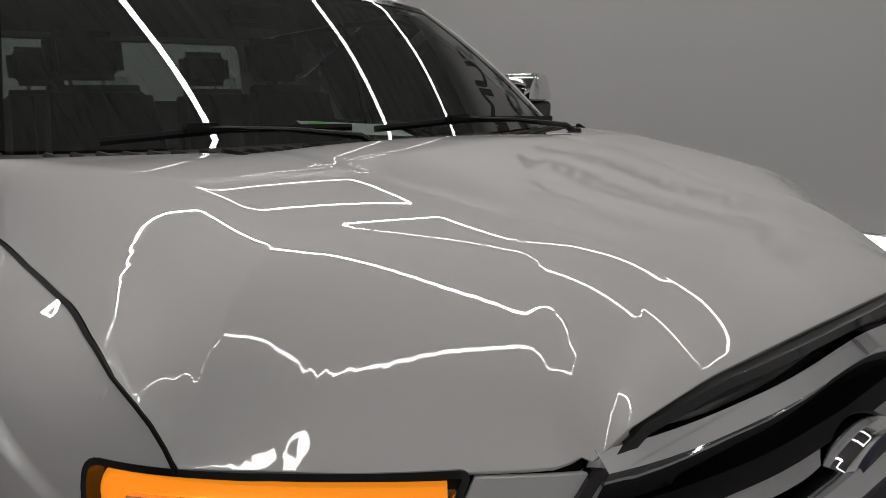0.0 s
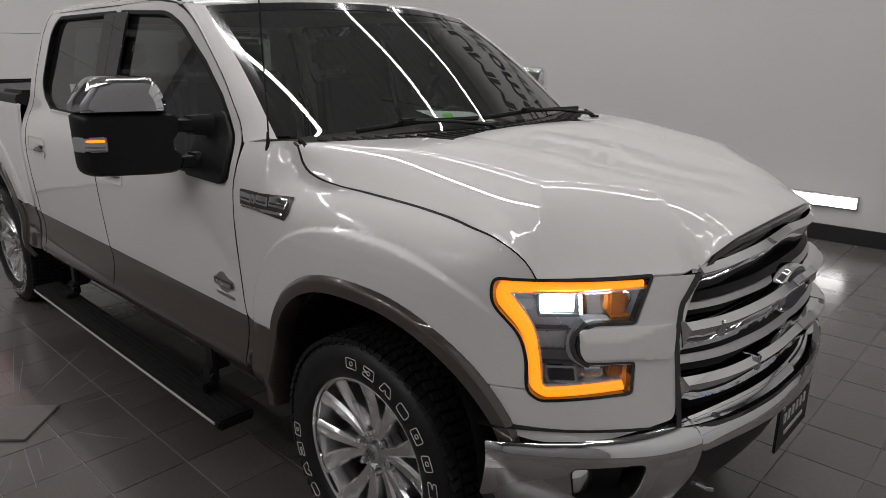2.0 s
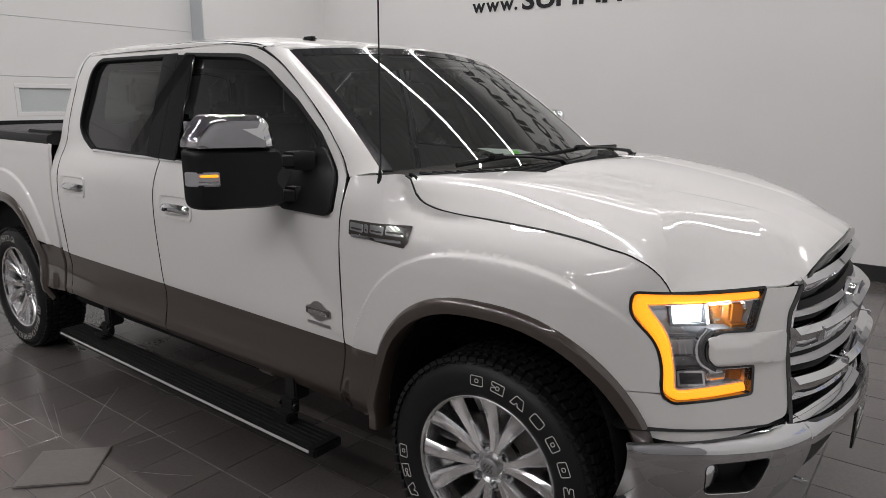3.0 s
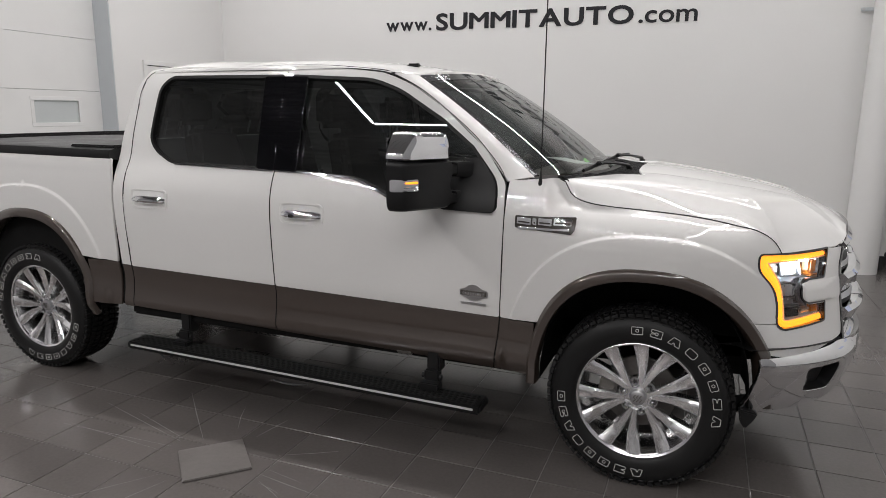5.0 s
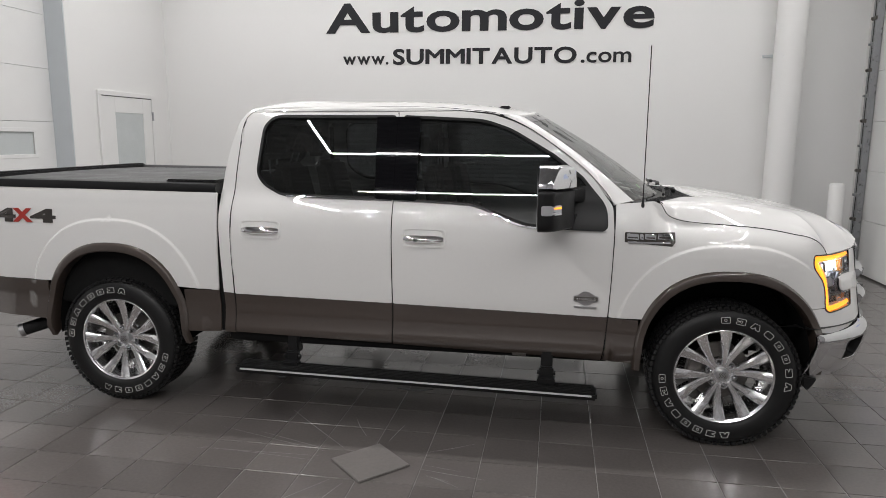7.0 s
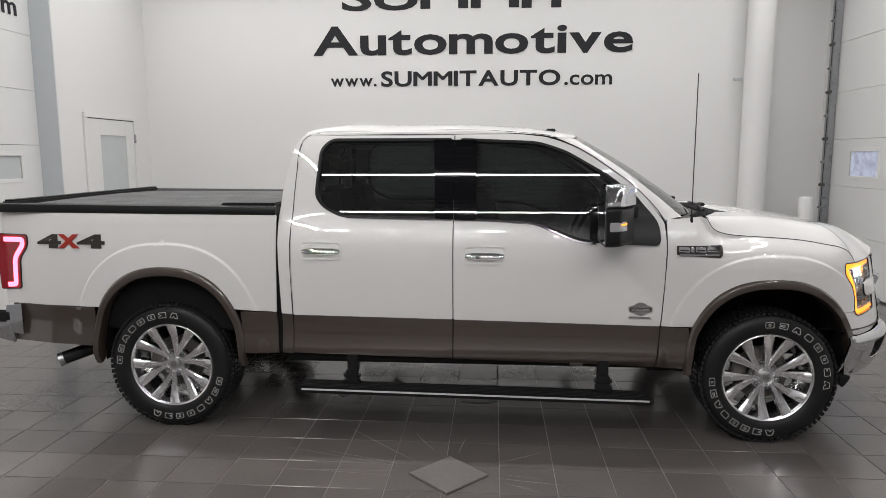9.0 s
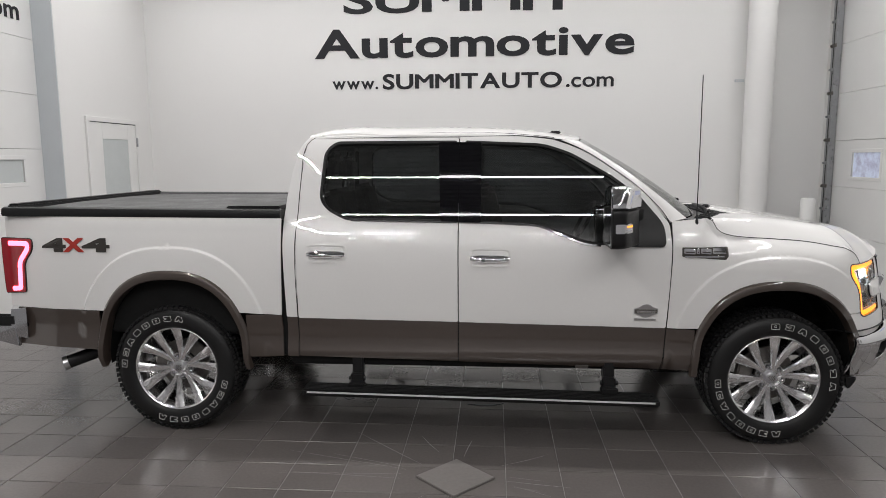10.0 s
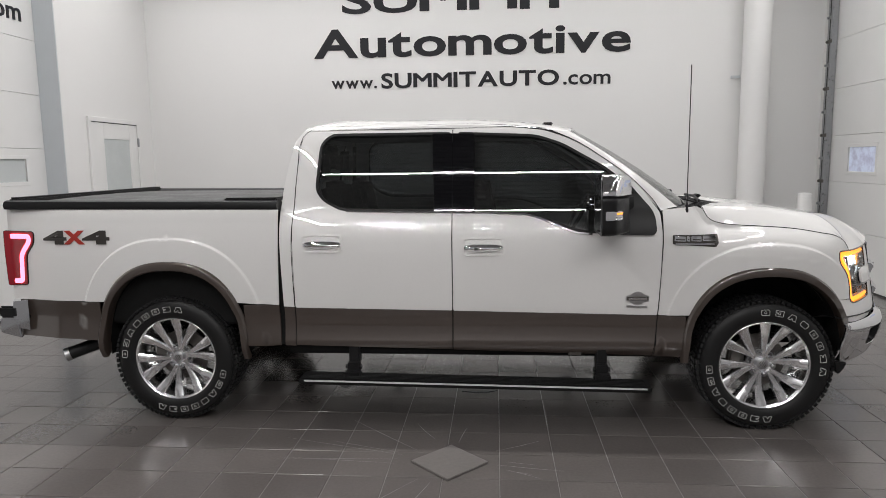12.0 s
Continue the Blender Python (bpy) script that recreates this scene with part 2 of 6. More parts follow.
def dense(pts, step=.03, closed=True):
    """An outline of (a, b) or (a, b, radius) corners, with rounded corners and short steps."""
    n, out = len(pts), []
    for i, p in enumerate(pts):
        c = np.array(p[:2], float)
        r = p[2] if len(p) > 2 else 0
        if r and (closed or 0 < i < n - 1):
            a, b = np.array(pts[i-1][:2], float), np.array(pts[(i+1) % n][:2], float)
            la, lb = np.linalg.norm(a-c), np.linalg.norm(b-c)
            q = min(r, la*.48, lb*.48)
            p0, p1 = c + (a-c)/la*q, c + (b-c)/lb*q
            for t in np.linspace(0, 1, 6):
                out.append((1-t)**2*p0 + 2*t*(1-t)*c + t*t*p1)
        else:
            out.append(c)
    res = []
    for i in range(len(out) if closed else len(out) - 1):
        a, b = out[i], out[(i+1) % len(out)]
        k = max(1, int(math.ceil(np.linalg.norm(b-a)/step)))
        res += [a + (b-a)*j/k for j in range(k)]
    if not closed:
        res.append(out[-1])
    return np.array(res)


def loop_of(pts, n):
    """A rounded outline with exactly n points."""
    q = dense(pts, .004)
    d = np.r_[0, np.cumsum(np.linalg.norm(np.diff(np.r_[q, q[:1]], axis=0), axis=1))]
    t = np.linspace(0, d[-1], n + 1)[:-1]
    q = np.r_[q, q[:1]]
    return np.stack([np.interp(t, d, q[:, 0]), np.interp(t, d, q[:, 1])], -1)


def flow(pts, n=24):
    """A smooth open curve through a few points (any dimension)."""
    pts = np.array(pts, float)
    d = np.r_[0, np.cumsum(np.linalg.norm(np.diff(pts, axis=0), axis=1))]
    t = np.linspace(0, d[-1], n)
    return np.stack([herm(t, d, pts[:, k]) for k in range(pts.shape[1])], -1)


def inside(q, poly):
    x, y = q[:, 0], q[:, 1]
    res = np.zeros(len(q), bool)
    a = poly
    b = np.roll(poly, -1, axis=0)
    for (x0, y0), (x1, y1) in zip(a, b):
        hit = (y0 > y) != (y1 > y)
        xi = x0 + (y - y0) * (x1 - x0) / (y1 - y0 if y1 != y0 else 1e-9)
        res ^= hit & (x < xi)
    return res


def surf(name, outline, fn, material, parent=None, label="", holes=(), step=.04, rim=.018, out=(0, -1, 0), extra=None):
    """A panel cut to an outline in the surface's own two coordinates, laid on the smooth surface fn, with turned-in edges."""
    loops = [np.asarray(outline)] + [np.asarray(h) for h in holes]
    verts, edges = [], []
    for lp in loops:
        k = len(verts)
        verts += [tuple(p) for p in lp]
        edges += [(k+i, k+(i+1) % len(lp)) for i in range(len(lp))]
    bound = np.array(verts)
    lo, hi = loops[0].min(0), loops[0].max(0)
    gx, gy = np.meshgrid(np.arange(lo[0]+step*.5, hi[0], step), np.arange(lo[1]+step*.5, hi[1], step))
    q = np.stack([gx.ravel(), gy.ravel()], -1)
    keep = inside(q, loops[0])
    for h in loops[1:]:
        keep &= ~inside(q, h)
    q = q[keep]
    if len(q):
        near = np.min(np.hypot(q[:, None, 0]-bound[None, :, 0], q[:, None, 1]-bound[None, :, 1]), axis=1)
        q = q[near > step*.45]
    if extra is not None and len(extra):
        # closer rows of points along a crease
        x = np.asarray(extra)
        ok = inside(x, loops[0])
        for h in loops[1:]:
            ok &= ~inside(x, h)
        x = x[ok]
        x = x[np.min(np.hypot(x[:, None, 0]-bound[None, :, 0], x[:, None, 1]-bound[None, :, 1]), axis=1) > .005]
        if len(x):
            q = q[np.min(np.hypot(q[:, None, 0]-x[None, :, 0], q[:, None, 1]-x[None, :, 1]), axis=1) > .011]
            q = np.concatenate([q, x])
    allv = [Vector(v) for v in verts] + [Vector(v) for v in q]
    v2, _, faces, *_ = delaunay_2d_cdt(allv, edges, [], 0, 1e-6)
    v2 = np.array([tuple(v) for v in v2])
    faces = np.array([f for f in faces if len(f) == 3])
    cen = v2[faces].mean(1)
    ok = inside(cen, loops[0])
    for h in loops[1:]:
        ok &= ~inside(cen, h)
    faces = faces[ok]
    p = fn(v2[:, 0], v2[:, 1])
    e = 2e-3
    du = fn(v2[:, 0]+e, v2[:, 1]) - fn(v2[:, 0]-e, v2[:, 1])
    dv = fn(v2[:, 0], v2[:, 1]+e) - fn(v2[:, 0], v2[:, 1]-e)
    nrm = np.cross(du, dv)
    nrm /= np.linalg.norm(nrm, axis=1)[:, None] + 1e-12
    sgn = np.sign((nrm @ np.array(out, float)).sum()) or 1
    nrm *= sgn
    if sgn < 0:
        faces = faces[:, ::-1]
    P, N, F = [p], [nrm], [tuple(f) for f in faces]
    base = len(p)
    if rim:
        # boundary edges of the kept triangles, turned in
        count = {}
        for f in F:
            for a, b in ((f[0], f[1]), (f[1], f[2]), (f[2], f[0])):
                count[(a, b)] = 1
        be = [(a, b) for (a, b) in count if (b, a) not in count]
        ids = sorted({i for ed in be for i in ed})
        idx = {i: k for k, i in enumerate(ids)}
        side = np.zeros((len(ids), 3))
        for a, b in be:
            w = np.cross(p[b]-p[a], nrm[a])
            w /= np.linalg.norm(w) + 1e-12
            side[idx[a]] += w
            side[idx[b]] += w
        side /= np.linalg.norm(side, axis=1)[:, None] + 1e-12
        n = len(ids)
        top = p[ids]
        mid = top + side*.0012 - nrm[ids]*.0025
        low = top - nrm[ids]*rim
        P += [mid, low]
        N += [side*.75 + nrm[ids]*.65, side]
        for a, b in be:
            i, j = idx[a], idx[b]
            F += [(b, a, base+i, base+j), (base+j, base+i, base+n+i, base+n+j)]
    P, N = np.concatenate(P), np.concatenate(N)
    N /= np.linalg.norm(N, axis=1)[:, None] + 1e-12
    me = bpy.data.meshes.new(name)
    me.from_pydata(P.tolist(), [], F)
    me.update()
    me.shade_smooth()
    me.normals_split_custom_set_from_vertices(N.tolist())
    return mesh_ob(name, me, material, parent, label)


def ribbon(name, line, fn, width, material, parent, label="", lift=.004, thick=.006, closed=True, bm=None, crown=.0):
    """A raised strip of even width that follows a line in the surface's two coordinates (centred on it)."""
    line = np.asarray(line, float)
    nxt = np.roll(line, -1, 0) if closed else np.r_[line[1:], line[-1:]]
    prv = np.roll(line, 1, 0) if closed else np.r_[line[:1], line[:-1]]
    d = nxt - prv
    d /= np.linalg.norm(d, axis=1)[:, None] + 1e-12
    side = np.stack([-d[:, 1], d[:, 0]], -1)
    w = np.broadcast_to(np.asarray(width, float), (len(line),))[:, None] / 2
    secs = []
    rows = []
    for k, h in ((-1, -thick), (-1, lift), (-.6, lift+crown), (.6, lift+crown), (1, lift), (1, -thick)):
        q = line + side*w*k
        rows.append(lifted(fn, q, h))
    for i in range(len(line)):
        secs.append([Vector(r[i]) for r in rows])
    own = sweep(secs, closed=closed, bm=bm)
    if bm is not None:
        return own
    return part(name, own, material, parent, label)


def lifted(fn, q, h):
    """Points of a surface raised along its outer normal."""
    q = np.asarray(q, float)
    e = 2e-3
    p = fn(q[:, 0], q[:, 1])
    n = np.cross(fn(q[:, 0]+e, q[:, 1]) - fn(q[:, 0]-e, q[:, 1]), fn(q[:, 0], q[:, 1]+e) - fn(q[:, 0], q[:, 1]-e))
    n /= np.linalg.norm(n, axis=1)[:, None] + 1e-12
    ref = p - np.array([0, 0, .9])
    ref[:, 0] = np.where(p[:, 0] > 1.9, p[:, 0] - 1.6, 0)
    n *= np.sign((n * ref).sum(1))[:, None]
    return p + n * np.asarray(h)[..., None] if np.ndim(h) else p + n * h


def glyph(ch, bold):
    """One built-in character as arrays of points and faces; narrow-angled ones are thickened by a second, shifted copy."""
    cu = bpy.data.curves.new("lettering", "FONT")
    cu.body, cu.extrude, cu.offset, cu.resolution_u = ch, .02, 0 if ch in "MNW" else bold, 4
    ob = bpy.data.objects.new("lettering", cu)
    scene.collection.objects.link(ob)
    me = bpy.data.meshes.new_from_object(ob.evaluated_get(bpy.context.evaluated_depsgraph_get()))
    bpy.data.objects.remove(ob)
    co = np.array([v.co[:] for v in me.vertices])
    fc = [tuple(p.vertices) for p in me.polygons]
    bpy.data.meshes.remove(me)
    if ch in "MNW" and bold:
        k = len(co)
        fc = fc + [tuple(i + k for i in f) for f in fc]
        co = np.concatenate([co - (bold, 0, 0), co + (bold, 0, .004)])
    return co, fc


def word(name, body, width, height, m, label, group, depth=.004, bold=.0, gap=.075):
    """Lettering as a thing with one part for each letter."""
    top = thing(name, label, "sign", group)
    for me in letters(body, width, height, depth, bold, gap, True):
        mesh_ob("letter", me, M_LETTER, top, flat=True)
    top.matrix_basis = m
    return top


def letters(body, width, height, depth=.004, bold=.0, gap=.075, apart=False):
    """Built-in lettering as a mesh, fitted into width x height, in the xz plane, from its lower left corner."""
    co, fc, at = [], [], 0.0
    n, each = 0, []
    for ch in body:
        c, f = glyph(ch, bold)
        lo, hi = c.min(0), c.max(0)
        co.append(c + (at - lo[0], 0, 0))
        at += hi[0] - lo[0] + gap
        fc += [tuple(i + n for i in q) for q in f]
        each.append((n, n + len(c), f))
        n += len(c)
    co = np.concatenate(co)
    lo, hi = co.min(0), co.max(0)
    span = np.maximum(hi - lo, 1e-6)
    out = np.stack([(co[:, 0] - lo[0]) / span[0] * width, (lo[2] - co[:, 2]) / span[2] * depth, (co[:, 1] - lo[1]) / span[1] * height], -1)
    res = []
    for a, b, f in each if apart else [(0, n, fc)]:
        me = bpy.data.meshes.new("lettering")
        me.from_pydata(out[a:b].tolist(), [], f)
        me.update()
        res.append(me)
    return res if apart else res[0]


# ---------------------------------------------------------------- body surfaces
def herm(x, xs, ys):
    """Smooth monotone-ish interpolation through a few control values."""
    xs, ys = np.asarray(xs, float), np.asarray(ys, float)
    m = np.gradient(ys, xs)
    x = np.clip(x, xs[0], xs[-1])
    i = np.clip(np.searchsorted(xs, x) - 1, 0, len(xs) - 2)
    h = xs[i + 1] - xs[i]
    t = (x - xs[i]) / h
    return ((2*t**3 - 3*t**2 + 1)*ys[i] + (t**3 - 2*t**2 + t)*h*m[i] + (3*t**2 - 2*t**3)*ys[i + 1] + (t**3 - t**2)*h*m[i + 1])


def smooth(a, b, x):
    t = np.clip((x - a) / (b - a), 0, 1)
    return t * t * (3 - 2 * t)


SEC_Z = [.38, .43, .47, .505, .535, .56, .62, .70, .74, .85, 1.0, 1.12, 1.22, 1.30, 1.36, 1.50, 1.65, 1.80, 1.86, 1.90]
SEC_Y = [.905, .945, .972, .988, .992, .986, .976, .974, .981, .990, 1.0, 1.003, .993, .965, .935, .902, .860, .808, .780, .745]
BED_Z = [.40, .47, .505, .55, .62, .70, .74, .85, 1.0, 1.15, 1.28, 1.37, 1.40]
BED_Y = [.935, .980, .991, .987, .977, .975, .983, .992, 1.0, 1.003, .998, .988, .975]
PLAN = [(1.70, 1.0), (1.95, .987), (2.12, .957), (2.273, .892), (2.42, .768), (2.555, .612), (2.64, .475), (2.70, .25), (2.715, 0.0)]
PLAN_S = [1.7]
for (a, b), (c, d) in zip(PLAN, PLAN[1:]):
    PLAN_S.append(PLAN_S[-1] + math.hypot(c - a, d - b))
WHEELS = ((1.842, .50, .585), (-1.842, .50, .622))


def arch_rho(x, z):
    """How far out a point of the flank lies, in sizes of the nearest wheel arch."""
    rho = 9 + 0 * x
    for cx, a, b in WHEELS:
        dz = np.maximum(z - .42, 0) / b
        rho = np.minimum(rho, (np.abs((x - cx) / a)**2.4 + dz**2.4)**(1 / 2.4))
    return rho


def skin(s, z, bed=False):
    """The body's flank (right side, y < 0), by the length along its plan line and the height."""
    s, z = np.asarray(s, float), np.asarray(z, float)
    x = np.where(s < 1.7, s, herm(s, PLAN_S, [p[0] for p in PLAN]))
    yp = np.where(s < 1.7, 1.0, herm(s, PLAN_S, [p[1] for p in PLAN]))
    sec = herm(z, BED_Z, BED_Y) if bed else herm(z, SEC_Z, SEC_Y)
    front = smooth(2.0, 2.5, s)
    y = yp + (sec - 1) * (1 - .8 * front)
    y = y + .013 * (1 - smooth(1.222, 1.248, arch_rho(x, z))) * (1 - smooth(2.15, 2.35, s))
    # the wing's top rolls over towards the bonnet
    u = z - herm(s, [1.2, 1.7, 2.0, 2.2, 2.35, 2.5], [1.255, 1.245, 1.222, 1.188, 1.150, 1.06])
    roll = herm(u, [-.17, -.10, -.05, -.02, 0, .04, .2], [0, .010, .036, .066, .096, .16, .45])
    y = y - roll * smooth(1.38, 1.56, s) * (1 - .88 * smooth(2.08, 2.40, s)) * (s > 1.2)
    # the bonnet's rear corner stands steep
    y = y + (np.maximum(y, .905 - .10 * (z - 1.25)) - y) * (1 - smooth(1.62, 1.90, s)) * (s > 1.3)
    x = x + front * .065 * np.clip((1.085 - z) / .31, -.3, 1.4)
    if bed:
        y = y - .05 * smooth(-2.55, -2.92, x)
    return np.stack([x, -y, z + 0 * x], -1)


# ---------------------------------------------------------------- the room
BACK, LEFT, RIGHT, NEAR, HIGH = 4.56, -4.80, 4.72, -7.6, 4.75


def slab(name, lo, hi, material, w=.004, label="", category="wall"):
    return tagged(part(name, box(lo, hi, w, 1), material, flat=True), label, category, kind="structure")


floor = slab("floor", (-5.6, NEAR - .2, -.25), (5.4, 5.6, -.004), M_GROUT, 0, "dark grey slate-look tiled showroom floor", "floor")
bm = bmesh.new()
rows, y, k = [], NEAR - .2, 0
while y < 5.6:
    z = HIGH + (.03 if k % 4 in (1, 2) else 0)
    rows.append([bm.verts.new((x, y, z)) for x in (-5.6, 5.4)])
    y, k = y + (.02 if k % 2 == 0 else .07), k + 1
for a, b in zip(rows, rows[1:]):
    bm.faces.new((a[0], a[1], b[1], b[0]))
box((-5.6, NEAR - .2, HIGH + .035), (5.4, 5.6, HIGH + .16), 0, 1, bm)
tagged(part("ceiling", bm, M_CEIL, flat=True), "grey ribbed deck ceiling carrying the light strips", "ceiling", kind="structure")
slab("wall_north", (-5.6, BACK, 0), (3.92, BACK + .15, HIGH), M_WALL, 0, "smooth white painted wall with large dark lettering", "wall")
slab("wall_north_return", (3.77, BACK + .15, 0), (3.92, 4.82, HIGH), M_WALL, 0, "white painted return beside the round column", "wall")
slab("wall_recess", (3.77, 4.82, 0), (5.4, 4.97, HIGH), M_WALL, 0, "white painted wall set back behind the column", "wall")
slab("wall_south", (-5.6, NEAR - .15, 0), (5.4, NEAR, HIGH), M_GREYWALL, 0, "plain grey painted wall facing the parked vehicle", "wall")
# west wall with a wide door opening
slab("wall_west", (LEFT - .3, 2.52, 0), (LEFT, BACK, HIGH), M_WALL, 0, "white painted side wall with a narrow service door", "wall")
slab("wall_west_head", (LEFT - .3, -3.2, 4.15), (LEFT, 2.52, HIGH), M_WALL, 0, "white painted wall over the sectional door", "wall")
slab("wall_west_end", (LEFT - .3, NEAR, 0), (LEFT, -3.2, HIGH), M_GREYWALL, 0, "plain grey painted side wall", "wall")
slab("jamb_west", (LEFT - .298, 2.505, 0), (LEFT - .002, 2.517, 4.15), M_JAMB, 0, "blue-grey painted door jamb", "trim")
# east wall with a wide door opening
slab("wall_east", (RIGHT, 4.66, 0), (RIGHT + .15, 4.82, HIGH), M_WALL, 0, "white painted strip of wall beside the sectional door", "wall")
slab("wall_east_head", (RIGHT, -2.0, 4.2), (RIGHT + .15, 4.66, HIGH), M_WALL, 0, "white painted wall over the sectional door", "wall")
slab("wall_east_end", (RIGHT, NEAR, 0), (RIGHT + .15, -2.0, HIGH), M_GREYWALL, 0, "plain grey painted side wall", "wall")
for lo, hi in (((-4.80, BACK - .012, 0), (3.92, BACK - .001, .15)), ((3.92, 4.808, 0), (4.72, 4.819, .15)), ((-4.80, NEAR + .001, 0), (4.72, NEAR + .012, .15)), ((LEFT + .001, 2.52, 0), (LEFT + .012, 2.95, .15)), ((LEFT + .001, 4.18, 0), (LEFT + .012, 4.54, .15))):
    slab("baseboard", lo, hi, M_BASE, .003, "black rubber skirting along the wall foot", "baseboard")


def sectional_door(name, x, y0, y1, top, face, seams, windows, label):
    """A steel overhead door of stacked panels; face is +1 where it looks towards +x."""
    d = tagged(new(name), label, "garage door", kind="structure")
    zs = [.02] + seams + [top]
    for a, b in zip(zs, zs[1:]):
        bm = box((x - .022, y0, a + .0015), (x + .022, y1, b - .0015), .003, 1)
        for ya, yb, za, zb in windows:
            if a < za < b:
                bm.free()
                bm = bmesh.new()
                edges = sorted({y0, y1} | {v for w in windows if a < w[2] < b for v in w[:2]})
                for u, v in zip(edges, edges[1:]):
                    if any(abs(u - w[0]) < 1e-6 for w in windows if a < w[2] < b):
                        box((x - .022, u, a + .0015), (x + .022, v, za), .0, 1, bm)
                        box((x - .022, u, zb), (x + .022, v, b - .0015), .0, 1, bm)
                    else:
                        box((x - .022, u, a + .0015), (x + .022, v, b - .0015), .0, 1, bm)
                break
        part("door_section", bm, M_DOORPANEL, d, flat=True)
    for ya, yb, za, zb in windows:
        bm = bmesh.new()
        t, f = .045, x + face * .026
        for u, v, p, q in ((ya - t, yb + t, zb, zb + t), (ya - t, yb + t, za - t, za), (ya - t, ya, za, zb), (yb, yb + t, za, zb)):
            box((min(f, f - face * .012), u, p), (max(f, f - face * .012), v, q), .003, 1, bm)
        w = part("window_frame", bm, M_DOORPANEL, d, "white moulded window surround", flat=True)
        part("pane", box((x - .004, ya, za), (x + .004, yb, zb)), M_DAYPANE if face < 0 else M_PANE, w, flat=True)
    return d


sectional_door("door_1", LEFT - .27, -3.2, 2.505, 4.15, 1, [.61 * k + .02 for k in range(1, 7)], [(1.60, 2.18, 1.48, 1.73), (.40, .98, 1.48, 1.73), (-.80, -.22, 1.48, 1.73)], "white steel overhead sectional door with small windows")
sectional_door("door_2", RIGHT + .05, -2.0, 4.66, 4.2, -1, [.70, 1.32, 1.925, 2.54, 3.18, 3.80], [(3.42, 4.05, 1.46, 1.765), (2.0, 2.63, 1.46, 1.765), (.6, 1.23, 1.46, 1.765)], "white steel overhead sectional door with a daylit window")

# door track with its hinges
track = thing("door_track", "galvanised steel vertical door track with roller brackets", "door track")
bm = bmesh.new()
box((RIGHT - .06, 4.50, .0), (RIGHT + .02, 4.512, 4.4), .002, 1, bm)
box((RIGHT - .062, 4.512, .0), (RIGHT - .052, 4.60, 4.4), .002, 1, bm)
box((RIGHT - .06, 4.60, .0), (RIGHT + .02, 4.612, 4.4), .002, 1, bm)
part("rail", bm, M_TRACK, track, flat=True)
part("seal_strip", box((RIGHT - .066, 4.535, .0), (RIGHT - .060, 4.553, 4.4), .001), M_BASE, track, "black rubber seal", flat=True)
for k in range(14):
    z = .40 + .3075 * k
    bm = box((RIGHT - .08, 4.47, z - .022), (RIGHT - .061, 4.59 if k % 2 else 4.53, z + .022), .003, 1)
    lathe([(0, 0), (.016, 0), (.016, .02), (0, .02)], 10, bm, pose(RIGHT - .075, 4.565, z, 0, -90, 0))
    part("roller_bracket", bm, M_ROTOR if k % 2 else M_TRACK, track, flat=True)
for y in (2.85,):
    for z in (.68, 1.30):
        lock = tagged(new("hinge_assembly"), "galvanised steel hinge plate on the sectional door", "hardware", "sectional door fittings")
        bm = prism([(-.09, 0), (0, .05), (.09, 0), (0, -.05)], .014, .002, 1, None, pose(RIGHT + .028, y, z, 90, 0, -90))
        part("plate", bm, M_TRACK, lock, flat=True)
        part("pin", lathe([(0, 0), (.014, 0), (.014, .11), (0, .11)], 10, None, pose(RIGHT + .005, y, z - .055)), M_STEEL, lock)

# round column at the wall's end, with its strap
col = thing("round_column", "white painted round steel column at the wall end", "column")
part("shaft", lathe([(.172, 0), (.172, HIGH)], 40, None, pose(3.655, 4.35, 0)), M_WALL, col)
bm = lathe([(.1722, -.025), (.1755, -.025), (.1755, .025), (.1722, .025)], 40, None, pose(3.655, 4.35, 2.73))
part("strap", bm, M_WALL, col, "white painted pipe strap")
part("strap_bracket", box((3.39, 4.49, 2.712), (3.51, 4.515, 2.748), .003, 1), M_JAMB, col, "grey strap bracket", flat=True)
part("strap_bolt", lathe([(0, 0), (.012, 0), (.012, .012), (0, .012)], 10, None, pose(3.41, 4.49, 2.73, 90)), M_STEEL, col)
bol = thing("bollard", "short white painted steel bollard beside the door", "bollard")
part("post", lathe([(.088, 0), (.088, 1.15), (.08, 1.175), (.05, 1.185), (0, 1.187)], 28, None, pose(4.26, 4.1, 0)), M_WALL, bol)
part("base_ring", lathe([(.088, 0), (.115, 0), (.112, .02), (.088, .025)], 28, None, pose(4.26, 4.1, 0)), M_WALL, bol)

# narrow service door on the west wall
sd = tagged(new("door_3"), "white flush service door with a frosted glass panel", "door", kind="structure")
X = LEFT
bm = bmesh.new()
for a, b, c, d in ((2.97, 3.03, 0, 2.20), (4.10, 4.16, 0, 2.20), (2.97, 4.16, 2.20, 2.26)):
    box((X, a, c), (X + .03, b, d), .004, 1, bm)
part("door_frame", bm, M_WALL, sd, "white painted door frame", flat=True)
bm = bmesh.new()
for a, b, c, d in ((3.035, 3.30, .01, 2.19), (3.90, 4.095, .01, 2.19), (3.30, 3.90, .01, .9), (3.30, 3.90, 1.99, 2.19)):
    box((X, a, c), (X + .018, b, d), .002, 1, bm)
part("leaf", bm, M_DOORPANEL, sd, flat=True)
part("pane", box((X, 3.30, .9), (X + .008, 3.90, 1.99)), M_PANE, sd, "frosted glass panel", flat=True)
